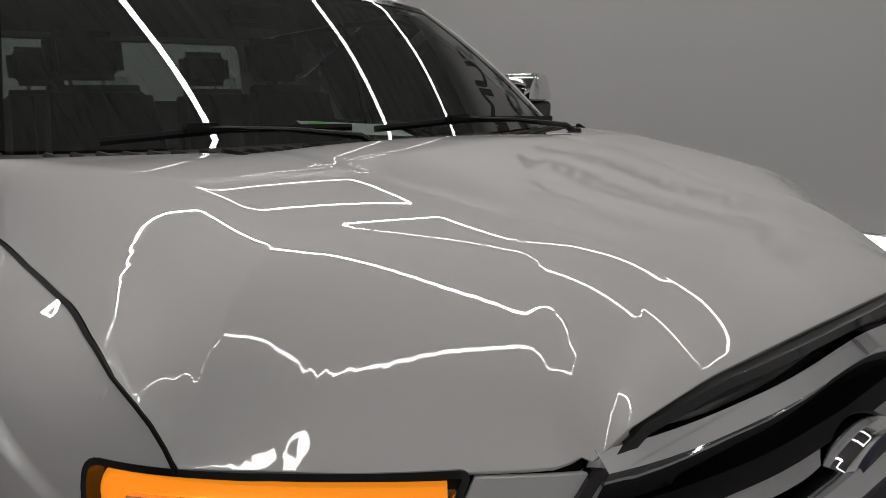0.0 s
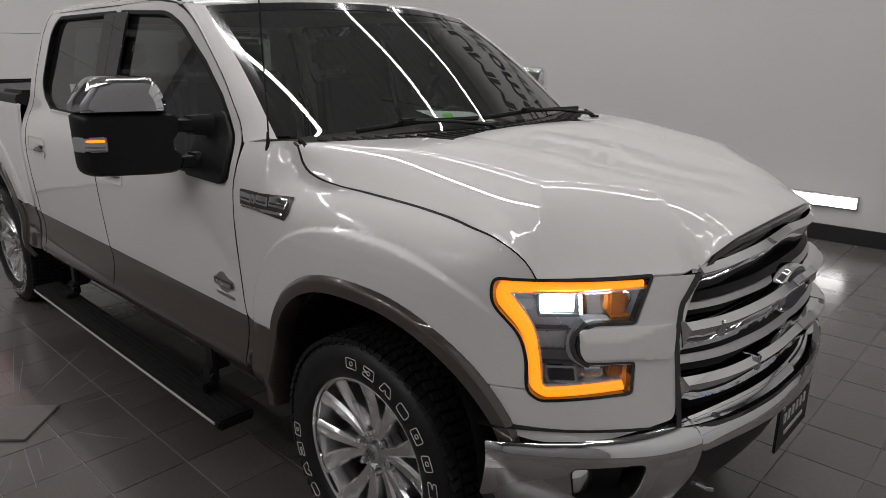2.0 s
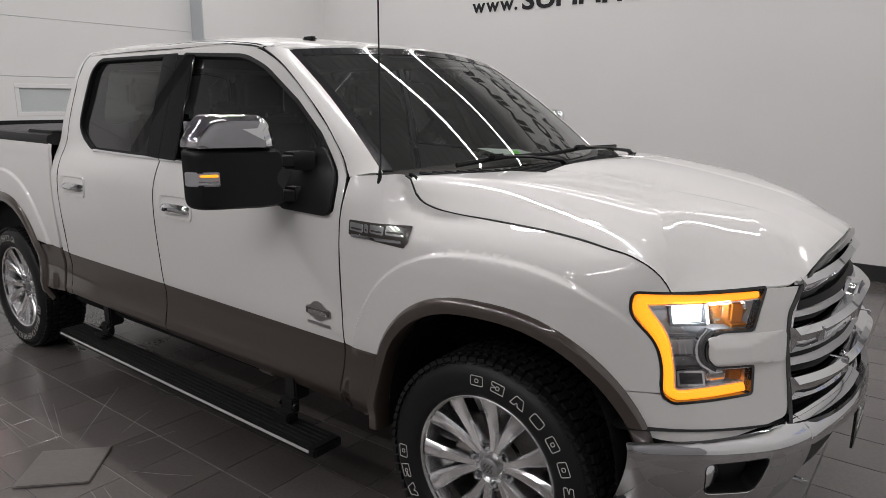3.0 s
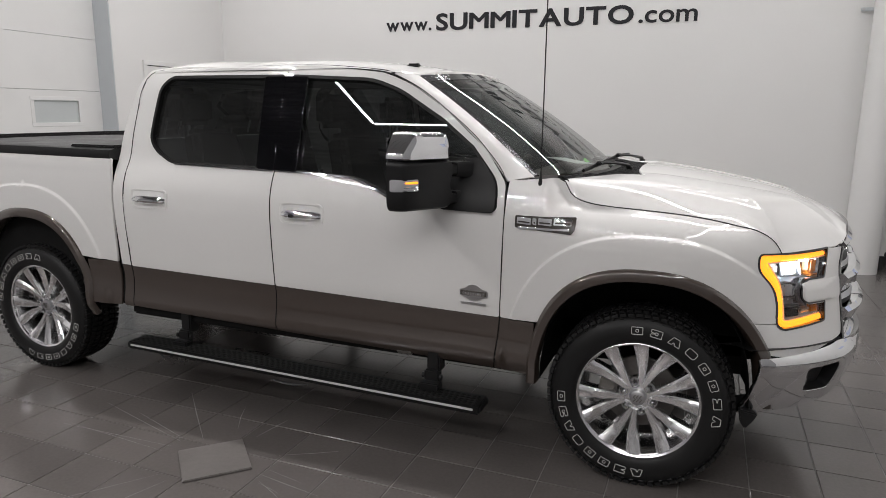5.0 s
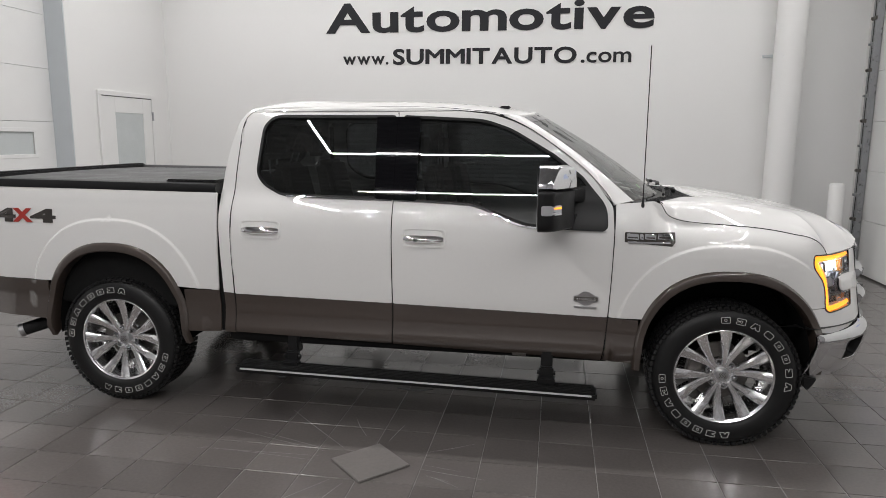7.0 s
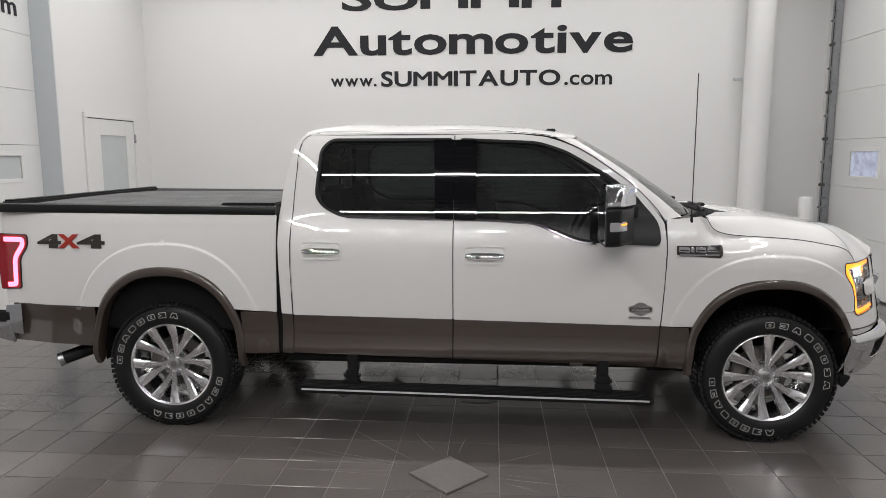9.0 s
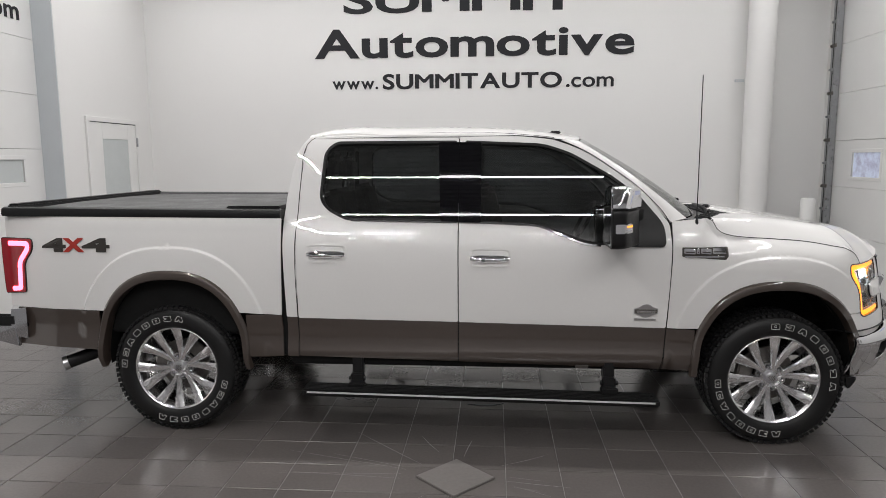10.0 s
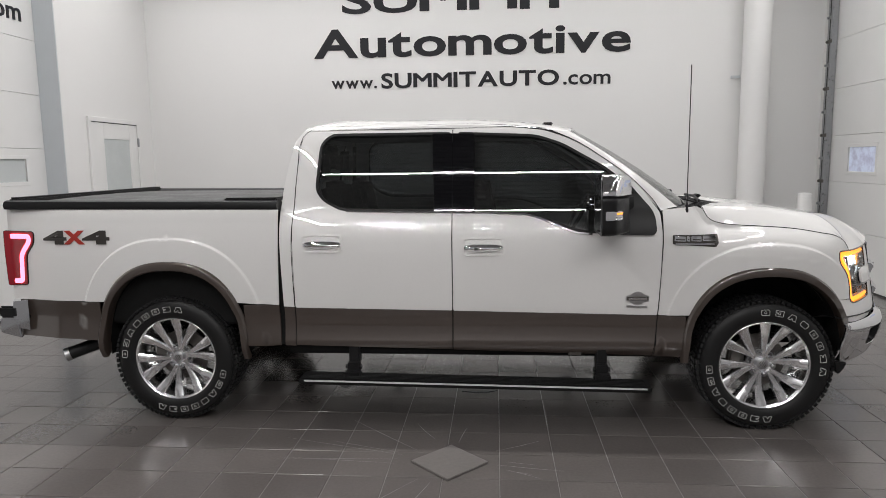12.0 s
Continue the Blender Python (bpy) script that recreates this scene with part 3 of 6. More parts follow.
# a solid dark strip draws the shade in the gap over the leaf
part("top_gap_strip", box((X, 3.03, 2.191), (X + .0195, 4.10, 2.2)), M_BASE, sd, "dark strip standing in for the shade over the leaf", flat=True)
for z in (1.96, 1.1, .25):
    part("hinge", box((X + .018, 4.095, z - .06), (X + .042, 4.12, z + .06), .004), M_TRACK, sd, "steel hinge", flat=True)

# lettering on the walls
SIGN = (("SUMMIT", -1.92, 1.32, 3.704, .36, .022), ("Automotive", -2.34, 2.065, 3.105, .40, .024), ("www.", -2.10, -1.45, 2.685, .115, .02), ("SUMMITAUTO", -1.385, 1.10, 2.677, .215, .026), (".com", 1.155, 1.80, 2.68, .14, .014))
for text, x0, x1, z, h, bold in SIGN:
    word("wall_lettering", text, x1 - x0, h, pose(x0, BACK - .004, z), "large charcoal vinyl lettering on the white wall", "wall sign words", .006, bold, .035 if h > .3 else .06)
for text, x0, x1, z, h, bold in SIGN[2:]:
    word("door_lettering", text, x1 - x0, h, pose(LEFT - .244, .50 + x0, z + .565, 0, 0, 90), "charcoal vinyl lettering on the overhead door", "door sign words", .006, bold)
    word("opposite_lettering", text, x1 - x0, h, pose(-1.2 - x0, NEAR + .004, z + .5, 0, 0, 180), "charcoal vinyl lettering on the facing wall", "facing sign words", .006, bold)


# light strips on the ceiling: closed loops of slim aluminium channels
GLOW = 31.0


def light_strip(x0, y0, x1, y1, z, glow=GLOW, w=.028, group="ceiling light strips"):
    s = thing("light_strip", "slim white linear ceiling light, lit", "ceiling light", group)
    lo, hi = (min(x0, x1) - w, min(y0, y1) - w), (max(x0, x1) + w, max(y0, y1) + w)
    part("channel", box((lo[0] - .006, lo[1] - .006, z + .012), (hi[0] + .006, hi[1] + .006, z + .06), .004, 1), M_TRACK, s, flat=True)
    part("diffuser", box((*lo, z), (*hi, z + .012), .002, 1), M_LED, s, "glowing white diffuser", flat=True)
    data = bpy.data.lights.new("strip_light", "AREA")
    data.shape, data.size, data.size_y = "RECTANGLE", hi[0] - lo[0], hi[1] - lo[1]
    data.color, data.energy = (1.0, .988, .982), glow * math.pi * data.size * data.size_y
    lamp = new("strip_light", data)
    lamp.location, lamp.parent = ((lo[0] + hi[0]) / 2, (lo[1] + hi[1]) / 2, z - .003), s
    for t in (.12, .88):
        x, y = x0 + (x1 - x0) * t, y0 + (y1 - y0) * t
        part("hanger", tube([(x, y, z + .06), (x, y, HIGH)], .004, 6), M_STEEL, s)


STRIP_Z = 4.5
# the third loop is an added fill, built like the others
for x0, x1, y0, y1 in LOOPS:
    near = y0 < 0
    g, glow, w = .04, GLOW * 6.0 if near else GLOW, .016 if near else .028
    light_strip(x0 + g, y0, x1 - g, y0, STRIP_Z, glow, w)
    light_strip(x0 + g, y1, x1 - g, y1, STRIP_Z, GLOW * 3.45 if near else GLOW)
    light_strip(x0, y0 + g, x0, y1 - g, STRIP_Z, glow, w)
    light_strip(x1, y0 + g, x1, y1 - g, STRIP_Z)

for x0, y0, x1, y1 in SINGLES:
    light_strip(x0, y0, x1, y1, STRIP_Z, GLOW * 6.0, .016)

# low wall lights, one behind the vehicle
wl = thing("wall_light", "low horizontal white wall light, lit", "wall light")
part("housing", box((-1.5, BACK - .035, .31), (2.01, BACK - .001, .435), .006, 1), M_STEEL, wl, flat=True)
part("diffuser", box((-1.49, BACK - .045, .325), (2.0, BACK - .035, .42), .003, 1), M_BASELED, wl, "glowing white diffuser", flat=True)

# a loose lighter tile on the floor
lt = thing("loose_tile", "paler square slate tile laid askew on the floor", "tile")
part("slab", box((-.153, -.153, 0), (.153, .153, .011), .003), M_TILE_LIGHT, lt, flat=True)
lt.matrix_basis = pose(-.032, -1.532, .001, 0, 0, 46)


# ---------------------------------------------------------------- the pickup
truck = thing("pickup_truck", "pearl white crew-cab pickup with bronze-brown lower body, lamps lit", "pickup truck")


def flank(sg, bed=False):
    """The flank as a surface of (length, height), for the right (+1) or the left (-1) side."""
    flip = np.array([1, sg, 1])
    return lambda s, z: skin(s, z, bed) * flip


def lifted2(fn, s, z, h):
    return lifted(fn, np.stack([np.ravel(s), np.ravel(z)], -1), h)


def arch(cx, a, b, k=1.0, n=26, low=.42):
    """The wheel arch's outline from its rear foot over the top to its front foot."""
    pts = []
    for t in np.linspace(math.pi, 0, n):
        c, s = math.cos(t), math.sin(t)
        pts.append((cx + k * a * math.copysign(abs(c)**(2 / 2.4), c), .42 + k * b * abs(s)**(2 / 2.4)))
    return np.array([(pts[0][0], low)] * (low < .42) + pts + [(pts[-1][0], low)] * (low < .42))


def cut_arch(cx, a, b, z_rear, z_front, k=.955):
    """The part of an arch above the given heights at its rear and front legs."""
    p = arch(cx, a, b, k, 60, .38)
    p = p[((p[:, 0] < cx) & (p[:, 1] > z_rear)) | ((p[:, 0] >= cx) & (p[:, 1] > z_front))]
    return [tuple(q) for q in p]


def pane_at(s, z, sg, off=0.0):
    """The side glass, one gently curved plane for all four panes."""
    s, z = np.asarray(s, float), np.asarray(z, float)
    u = z - 1.36
    return np.stack([s, -sg * (.922 - .284 * u - .045 * u * u + off), z], -1)


def arch_rows(cx, a, b):
    """Rows of points along the crease round a wheel arch."""
    return np.concatenate([arch(cx, a, b, k, 90) for k in (1.205, 1.216, 1.223, 1.229, 1.235, 1.241, 1.247, 1.254, 1.266)])


FW, RW = WHEELS
HL = [(2.296, 1.087, .02), (2.479, 1.081), (2.706, 1.086, .01), (2.648, .967, .01), (2.530, .968, .04), (2.492, .930, .03), (2.490, .884, .03), (2.520, .866, .03), (2.633, .865, .008), (2.615, .782, .012), (2.375, .762, .03), (2.350, .790, .04), (2.361, .872, .05), (2.352, .940, .04), (2.286, 1.023, .03)]
CUT = [(1.441, 1.360), (1.466, 1.349), (1.481, 1.322), (1.497, 1.296), (1.525, 1.277), (1.57, 1.263), (1.66, 1.252), (1.80, 1.242), (2.00, 1.226), (2.19, 1.196), (2.30, 1.176), (2.355, 1.150), (2.388, 1.118), (2.406, 1.083)]
cut_line = flow(CUT, 40)
hl_line = dense(HL, .022)

for sg in (1, -1):
    F, B = flank(sg), flank(sg, True)
    o = (0, -sg, 0)
    # --- bed side
    bed = surf("bed_side", dense([(-2.935, .79, .01)] + cut_arch(*RW, .775, .765) + [(-1.142, .765), (-1.122, 1.372, .01), (-2.90, 1.385, .03)], .035), B, M_PAINT, truck, "pearl white pickup bed side", out=o, extra=arch_rows(*RW))
    surf("lower_panel", dense([(-2.893, .785)] + [q for q in cut_arch(*RW, .52, 9)[:0]] + [(RW[0] - RW[1] * .955, .775), (RW[0] - RW[1] * .955, .53), (-2.905, .545, .02)], .035), B, M_BROWN, bed, "bronze-brown lower panel", out=o)
    surf("lower_panel", dense([(RW[0] + RW[1] * .955, .762), (-1.143, .762), (-1.135, .505), (RW[0] + RW[1] * .955, .50)], .035), B, M_BROWN, bed, "bronze-brown lower panel", out=o)
    # --- arch mouldings
    for (cx, a, b), fn in ((RW, B), (FW, F)):
        line = arch(cx, a, b, .978, 44, .50)
        rows = []
        for k, h in ((.905, -.06), (.908, .010), (.918, .019), (.975, .021), (.996, .012), (1.004, -.004)):
            rows.append(lifted(fn, arch(cx, a, b, k, 44, .47), h))
        part("arch_moulding", sweep([[Vector(r[i]) for r in rows] for i in range(len(rows[0]))]), M_BROWN, truck, "bronze-brown wheel arch moulding")
        liner = []
        for y in (.94, .80, .62, .50):
            p = arch(cx, a, b, .90 if y > .6 else .87, 30, .455)
            liner.append([(q[0], -sg * y, q[1]) for q in p])
        own = bmesh.new()
        rings = [[own.verts.new(q) for q in r] for r in liner]
        for r0, r1 in zip(rings, rings[1:]):
            for k in range(len(r0) - 1):
                own.faces.new((r0[k], r0[k + 1], r1[k + 1], r1[k]))
        own.faces.new(rings[-1])
        part("wheel_arch_liner", own, M_DARK, truck, "black felt-textured wheel arch liner")
    # --- cab corner
    surf("cab_corner", dense([(-1.040, .752), (-1.108, .755), (-1.118, 1.36), (-1.100, 1.50), (-1.072, 1.66), (-1.032, 1.80, .07), (-.975, 1.868, .05), (-.91, 1.872), (-.945, 1.85, .07), (-1.005, 1.80, .06), (-1.022, 1.62), (-1.040, 1.30)], .03), F, M_PAINT, truck, "pearl white rear cab corner", out=o, step=.03)
    surf("lower_panel", dense([(-1.040, .748), (-1.106, .750), (-1.106, .505), (-1.040, .502)], .03), F, M_BROWN, truck, "bronze-brown lower cab corner", out=o, step=.03)
    # --- doors
    shoulder = np.array([(a_, b_) for a_ in np.arange(-1.02, 1.20, .03) for b_ in np.arange(1.19, 1.335, .012)])
    rwin = dense([(-.872, 1.765, .06), (-.81, 1.823, .05), (-.062, 1.823, .01), (-.062, 1.348, .01), (-.73, 1.358, .04), (-.845, 1.415, .04), (-.893, 1.48, .04)], .03)
    rd = surf("rear_door", dense([(-1.034, .748, .01), (-.046, .734, .01), (-.046, 1.848, .01), (-.965, 1.846, .10), (-1.000, 1.79, .05), (-1.016, 1.62), (-1.034, 1.30)], .035), F, M_PAINT, truck, "pearl white rear door", holes=[rwin], out=o, extra=shoulder)
    surf("lower_panel", dense([(-1.034, .744), (-.046, .730), (-.046, .487), (-1.034, .508)], .035), F, M_BROWN, rd, "bronze-brown lower door panel", out=o)
    fwin = dense([(.0, 1.823, .01), (.47, 1.802, .06), (.63, 1.748, .05), (.87, 1.61), (1.03, 1.49), (1.165, 1.33, .05), (1.172, 1.216, .02), (.74, 1.221, .06), (.56, 1.283, .05), (.44, 1.325, .06), (.0, 1.345, .01)], .03)
    fd = surf("front_door", dense([(-.038, .733, .01), (1.197, .711, .01), (1.207, .95), (1.212, 1.20), (1.203, 1.335, .02), (1.09, 1.485), (.88, 1.655), (.69, 1.775, .08), (.54, 1.832, .06), (.38, 1.852), (-.038, 1.852, .01)], .035), F, M_PAINT, truck, "pearl white front door", holes=[fwin], out=o, extra=shoulder)
    surf("lower_panel", dense([(-.038, .729), (1.197, .707), (1.190, .60), (1.172, .455), (-.038, .486)], .035), F, M_BROWN, fd, "bronze-brown lower door panel", out=o)
    for dr, w in ((rd, rwin), (fd, fwin)):
        ribbon("window_trim", w, F, .016, M_TRIM, dr, "black rubber window surround", lift=.003, thick=.02)
        surf("window_glass", w, lambda s, z, sg=sg: pane_at(s, z, sg), G_TINT, dr, "dark tinted side glass", rim=0, out=o, step=.06).visible_shadow = False
    # chrome strip under the windows
    belt = flow([(-.70, 1.350), (-.40, 1.343), (-.05, 1.338)], 12)
    ribbon("chrome_strip", belt, F, .010, M_CHROME, rd, "chrome beltline strip", lift=.008, closed=False)
    belt = flow([(-.035, 1.338), (.25, 1.330), (.44, 1.316), (.57, 1.270), (.70, 1.219), (.80, 1.208)], 30)
    ribbon("chrome_strip", belt, F, .010, M_CHROME, fd, "chrome beltline strip", lift=.008, closed=False)
    # black pillar plates between the panes
    surf("pillar_plate", dense([(-.168, 1.822, .01), (-.0435, 1.822, .003), (-.0435, 1.346, .003), (-.150, 1.350, .01)], .03), lambda s, z, sg=sg: pane_at(s, z, sg, .030), M_PILLAR, rd, "gloss black pillar plate", out=o, rim=.012)
    surf("pillar_plate", dense([(-.0405, 1.822, .003), (.092, 1.820, .01), (.092, 1.342, .01), (-.0405, 1.346, .003)], .03), lambda s, z, sg=sg: pane_at(s, z, sg, .030), M_PILLAR, fd, "gloss black pillar plate", out=o, rim=.012)
    # --- fender
    top = [tuple(q) for q in cut_line]
    fen = [(1.204, .712, .01)] + cut_arch(*FW, .700, .796) + [(2.215, .796), (2.352, .793)] + [tuple(q) for q in (dense([(2.350, .793), (2.361, .872, .05), (2.352, .940, .04), (2.286, 1.023, .03), (2.296, 1.087, .02), (2.402, 1.080)], .025, False) - np.array([.006, 0]))[1:-1]] + top[::-1] + [(1.41, 1.364), (1.36, 1.360), (1.27, 1.352), (1.222, 1.350, .01), (1.219, 1.20), (1.214, .95)]
    fp = surf("front_fender", dense(fen, .03), F, M_PAINT, truck, "pearl white front fender", out=o, step=.02, extra=arch_rows(*FW))
    surf("lower_panel", dense([(1.204, .706), (FW[0] - FW[1] * .955, .702), (FW[0] - FW[1] * .955, .455), (1.180, .455), (1.197, .60)], .03), F, M_BROWN, fp, "bronze-brown lower fender panel", out=o, step=.03)
    # --- dark rubber seals behind the shut lines
    for pts in ([(-.042, .50), (-.042, 1.30)], [(1.190, .47), (1.203, .70), (1.213, 1.0), (1.216, 1.2), (1.207, 1.33)], [(-1.037, .52), (-1.037, 1.30), (-1.020, 1.62), (-1.003, 1.79)], [(1.207, 1.335), (1.09, 1.49), (.88, 1.66), (.69, 1.78), (.54, 1.838), (.38, 1.858), (-.9, 1.856)], [(-.042, 1.825), (-.042, 1.86)]):
        ribbon("door_seal", flow(pts, 30) if len(pts) > 2 else dense(pts, .05, False), F, .03, M_DARK, truck, "black rubber door seal", lift=-.012, thick=.03, closed=False)
    # thin black strips laid on the skin draw the shade in the door gaps
    for pts in ([(-.042, .50), (-.042, 1.346)], [(1.185, .465), (1.2005, .70), (1.2105, 1.0), (1.2155, 1.2), (1.206, 1.338), (1.092, 1.489), (.882, 1.659), (.692, 1.779), (.542, 1.8365), (.38, 1.8555), (-.042, 1.856), (-.80, 1.8525), (-.955, 1.850), (-.993, 1.815), (-1.008, 1.77), (-1.019, 1.62), (-1.037, 1.30), (-1.037, .51)]):
        ribbon("door_gap_strip", flow(pts, 120) if len(pts) > 2 else dense(pts, .05, False), F, .0034, M_TRIM, truck, "black strip standing in for the shade in the door gaps", lift=.0012, thick=.008, closed=False)
    ribbon("bonnet_seal", cut_line, F, .024, M_DARK, truck, "black rubber bonnet seal", lift=-.016, thick=.03, closed=False)
    # a raised black strip draws the shade of the bonnet's shut line
    ribbon("bonnet_gap_strip", cut_line, F, .0036, M_TRIM, truck, "black strip standing in for the shade in the bonnet gap", lift=.0015, thick=.01, closed=False)
    ribbon("bonnet_seal", np.stack([np.linspace(2.40, 2.83, 20), np.full(20, 1.082)], -1), F, .03, M_DARK, truck, "black rubber bonnet seal", lift=-.014, thick=.03, closed=False)
    # a dark strip set in between cab and bed, in place of shade
    ribbon("cab_gap_strip", dense([(-1.115, .50), (-1.121, 1.36)], .05, False), F, .05, M_DARK, truck, "dark strip standing in for the shade between cab and bed", lift=-.02, thick=.03, closed=False)
    # --- nose panel round the headlamp
    fas = [q for q in cut_arch(FW[0], FW[1], FW[2], 9, .638) if q[1] < .790][::-1]
    nose = fas + [(2.215, .789), (2.350, .786)] + [tuple(q) for q in dense([(2.350, .786), (2.352, .775), (2.375, .756, .03), (2.622, .776, .012), (2.640, .860, .008), (2.525, .860, .03), (2.496, .884, .03), (2.498, .928, .03), (2.532, .962, .03), (2.655, .961, .01), (2.713, 1.080, .01)], .02, False)[1:]] + [(2.853, 1.076, .01), (2.806, 1.004, .06), (2.774, .915), (2.752, .798), (2.727, .702, .02), (2.55, .661), (2.36, .645, .05)]
    surf("nose_panel", dense(nose[::-1], .022), F, M_PAINT, truck, "pearl white panel round the headlamp", out=(1, -sg, 0), step=.022, rim=.03)
    ribbon("bumper_filler", flow([(2.29, .630), (2.36, .634), (2.55, .648), (2.727, .688)], 24), F, .034, M_DARK, truck, "black filler strip over the bumper", lift=-.012, thick=.05, closed=False)


# --- bonnet
cut3 = skin(cut_line[:, 0], cut_line[:, 1])
lamp3 = skin(np.linspace(2.425, 2.853, 16), np.full(16, 1.082))
HOOD_X = [1.40, 1.60, 1.80, 2.00, 2.20, 2.40, 2.55, 2.68, 2.80]
MID_Z = [1.368, 1.370, 1.368, 1.346, 1.314, 1.277, 1.240, 1.198, 1.150]
steep = np.interp(cut3[:, 0], [1.44, 1.55, 1.75, 2.0, 2.25, 2.37], [1.9, 1.7, 1.1, .80, .88, 1.12])
soft = cut3.copy()
for _ in range(3):
    soft[3:-3, 1] = (soft[1:-5, 1] + soft[2:-4, 1] + soft[3:-3, 1] + soft[4:-2, 1] + soft[5:-1, 1]) / 5
LIP = np.array([(x, -y, z, k) for (x, y, z), k in zip(soft, steep)] + [(x, -y, z, np.interp(-y, [.47, .60, .70, .80], [1.0, 1.06, 1.1, 1.12])) for x, y, z in lamp3 if -y > .485] + [(2.641, .478, 1.084, 1.0), (2.657, .440, 1.124, .98), (2.671, .31, 1.152, .90), (2.679, .18, 1.160, .84), (2.684, 0, 1.165, .8)])


LIP_T = np.r_[0, np.cumsum(np.linalg.norm(np.diff(LIP[:, :2], axis=0), axis=1))]
EDGE = np.stack([np.interp(np.arange(0, LIP_T[-1], .003), LIP_T, LIP[:, k]) for k in range(4)], -1)
EDGE = np.concatenate([EDGE, (EDGE * (1, -1, 1, 1))[EDGE[:, 1] < .2]])


def lip(x, y):
    """The height of the bonnet's nearest side or front edge, and of the bank that rises from it, eased round the corners."""
    q = np.stack([np.ravel(x), np.abs(np.ravel(y))], -1)
    base, side = np.zeros(len(q)), np.zeros(len(q))
    for i in range(0, len(q), 4000):
        r = np.hypot(q[i:i+4000, None, 0] - EDGE[None, :, 0], q[i:i+4000, None, 1] - EDGE[None, :, 1])
        near = np.full((len(r), 1), 9.0)
        for a, b in zip(LIP, LIP[1:]):
            d = b[:2] - a[:2]
            t = np.clip(((q[i:i+4000] - a[:2]) @ d) / (d @ d + 1e-12), 0, 1)
            near = np.minimum(near, np.linalg.norm(q[i:i+4000] - a[:2] - t[:, None] * d, axis=1)[:, None])
        tau = np.clip(near * .8, .003, .055)
        w = np.exp(-np.maximum(r - near, 0) / tau)
        total = w.sum(1)
        far = near[:, 0]
        base[i:i+4000] = (w * EDGE[:, 2]).sum(1) / total
        side[i:i+4000] = base[i:i+4000] + (w * EDGE[:, 3]).sum(1) / total * far
    return base.reshape(np.shape(x)), side.reshape(np.shape(x))


def crease_at(x):
    """Half the width of the raised middle, which narrows towards the nose."""
    return np.interp(x, [1.73, 2.12, 2.34, 2.52, 2.66], [.450, .372, .300, .235, .190])


def hood(x, y):
    """The bonnet's height: a crowned middle, a crease on either side, a flat side facet and a folded front edge."""
    x, y = np.asarray(x, float), np.asarray(y, float)
    u = np.abs(y)
    crease = crease_at(x)
    t = u / crease
    mid = herm(x, HOOD_X, MID_Z) - .055 * np.minimum(u, crease)**2
    edge = mid + .003 * smooth(1.60, 1.85, x) * (1 - smooth(2.40, 2.60, x))
    inner = mid + (edge - mid) * smooth(.84, 1.0, t)
    far = np.maximum(u - crease, 0)
    outer = edge - smooth(1.5, 1.95, x) * (.018 * far + .10 * far**2)
    z = np.where(t < 1, inner, outer)
    base, side = lip(x, y)
    k = np.clip((z - base) * 1.1, .004, .095)
    z = np.minimum(z, side) - np.maximum(k - np.abs(z - side), 0)**2 / (4 * k)
    return np.stack([x, y, z], -1)


half = [(1.715, 0.0), (1.72, .25), (1.755, .455), (1.775, .485, .01), (1.63, .50, .05), (1.60, .58), (1.525, .72), (1.452, .86)] + [(a + .002, b - .004) for a, b in zip(cut3[1:, 0], -cut3[1:, 1])] + [(a - .003, b - .003) for a, b in zip(lamp3[:-1, 0], -lamp3[:-1, 1])] + [(2.637, .474), (2.655, .438, .01), (2.669, .31), (2.677, .18), (2.682, 0)]
ring = half + [(a, -b, *r) for a, b, *r in half[-2:0:-1]]
crease_rows = [(x, sg * k * crease_at(x)) for x in np.linspace(1.66, 2.66, 80) for k in (.86, .90, .935, .97, .996, 1.004, 1.03) for sg in (1, -1)]
surf("bonnet", dense(ring, .02), hood, M_PAINT, truck, "pearl white bonnet with a raised centre", out=(0, 0, 1), step=.012, rim=.03, extra=crease_rows)


# --- roof
def roof(x, v):
    """The roof by length and by -1..1 across."""
    x, v = np.asarray(x, float), np.asarray(v, float)
    edge = herm(x, [-1.05, -.95, -.4, .3, .55, .80], [1.852, 1.870, 1.874, 1.866, 1.842, 1.80])
    mid = herm(x, [-1.05, -.95, -.4, .2, .55, .80], [1.895, 1.921, 1.938, 1.930, 1.900, 1.860])
    wide = herm(x, [-1.05, -.4, .4, .8], [.735, .765, .765, .735])
    return np.stack([x, v * wide, edge + (mid - edge) * (1 - np.abs(v)**3.4)], -1)


rz = [(-1.005, -.95, .06), (-1.005, -.5), (-1.005, .5), (-1.005, .95, .06), (-.95, 1), (.60, 1), (.70, .90, .1), (.745, .5), (.76, 0), (.745, -.5), (.70, -.90, .1), (.60, -1), (-.95, -1)]
surf("roof", dense(rz, .05), roof, M_PAINT, truck, "pearl white roof skin", out=(0, 0, 1), step=.05, rim=.03)
for sg in (1, -1):
    bm = bmesh.new()
    a = [np.array([x, sg * (np.interp(x, [-1, .6], [.765, .76])), np.interp(x, [-1, -.4, .3, .6], [1.86, 1.872, 1.866, 1.838])]) for x in np.linspace(-.95, .6, 20)]
    tube([(p[0], p[1] + sg * .006, p[2] - .012) for p in a], .016, 8, bm)
    part("roof_gutter", bm, M_PAINT, truck)


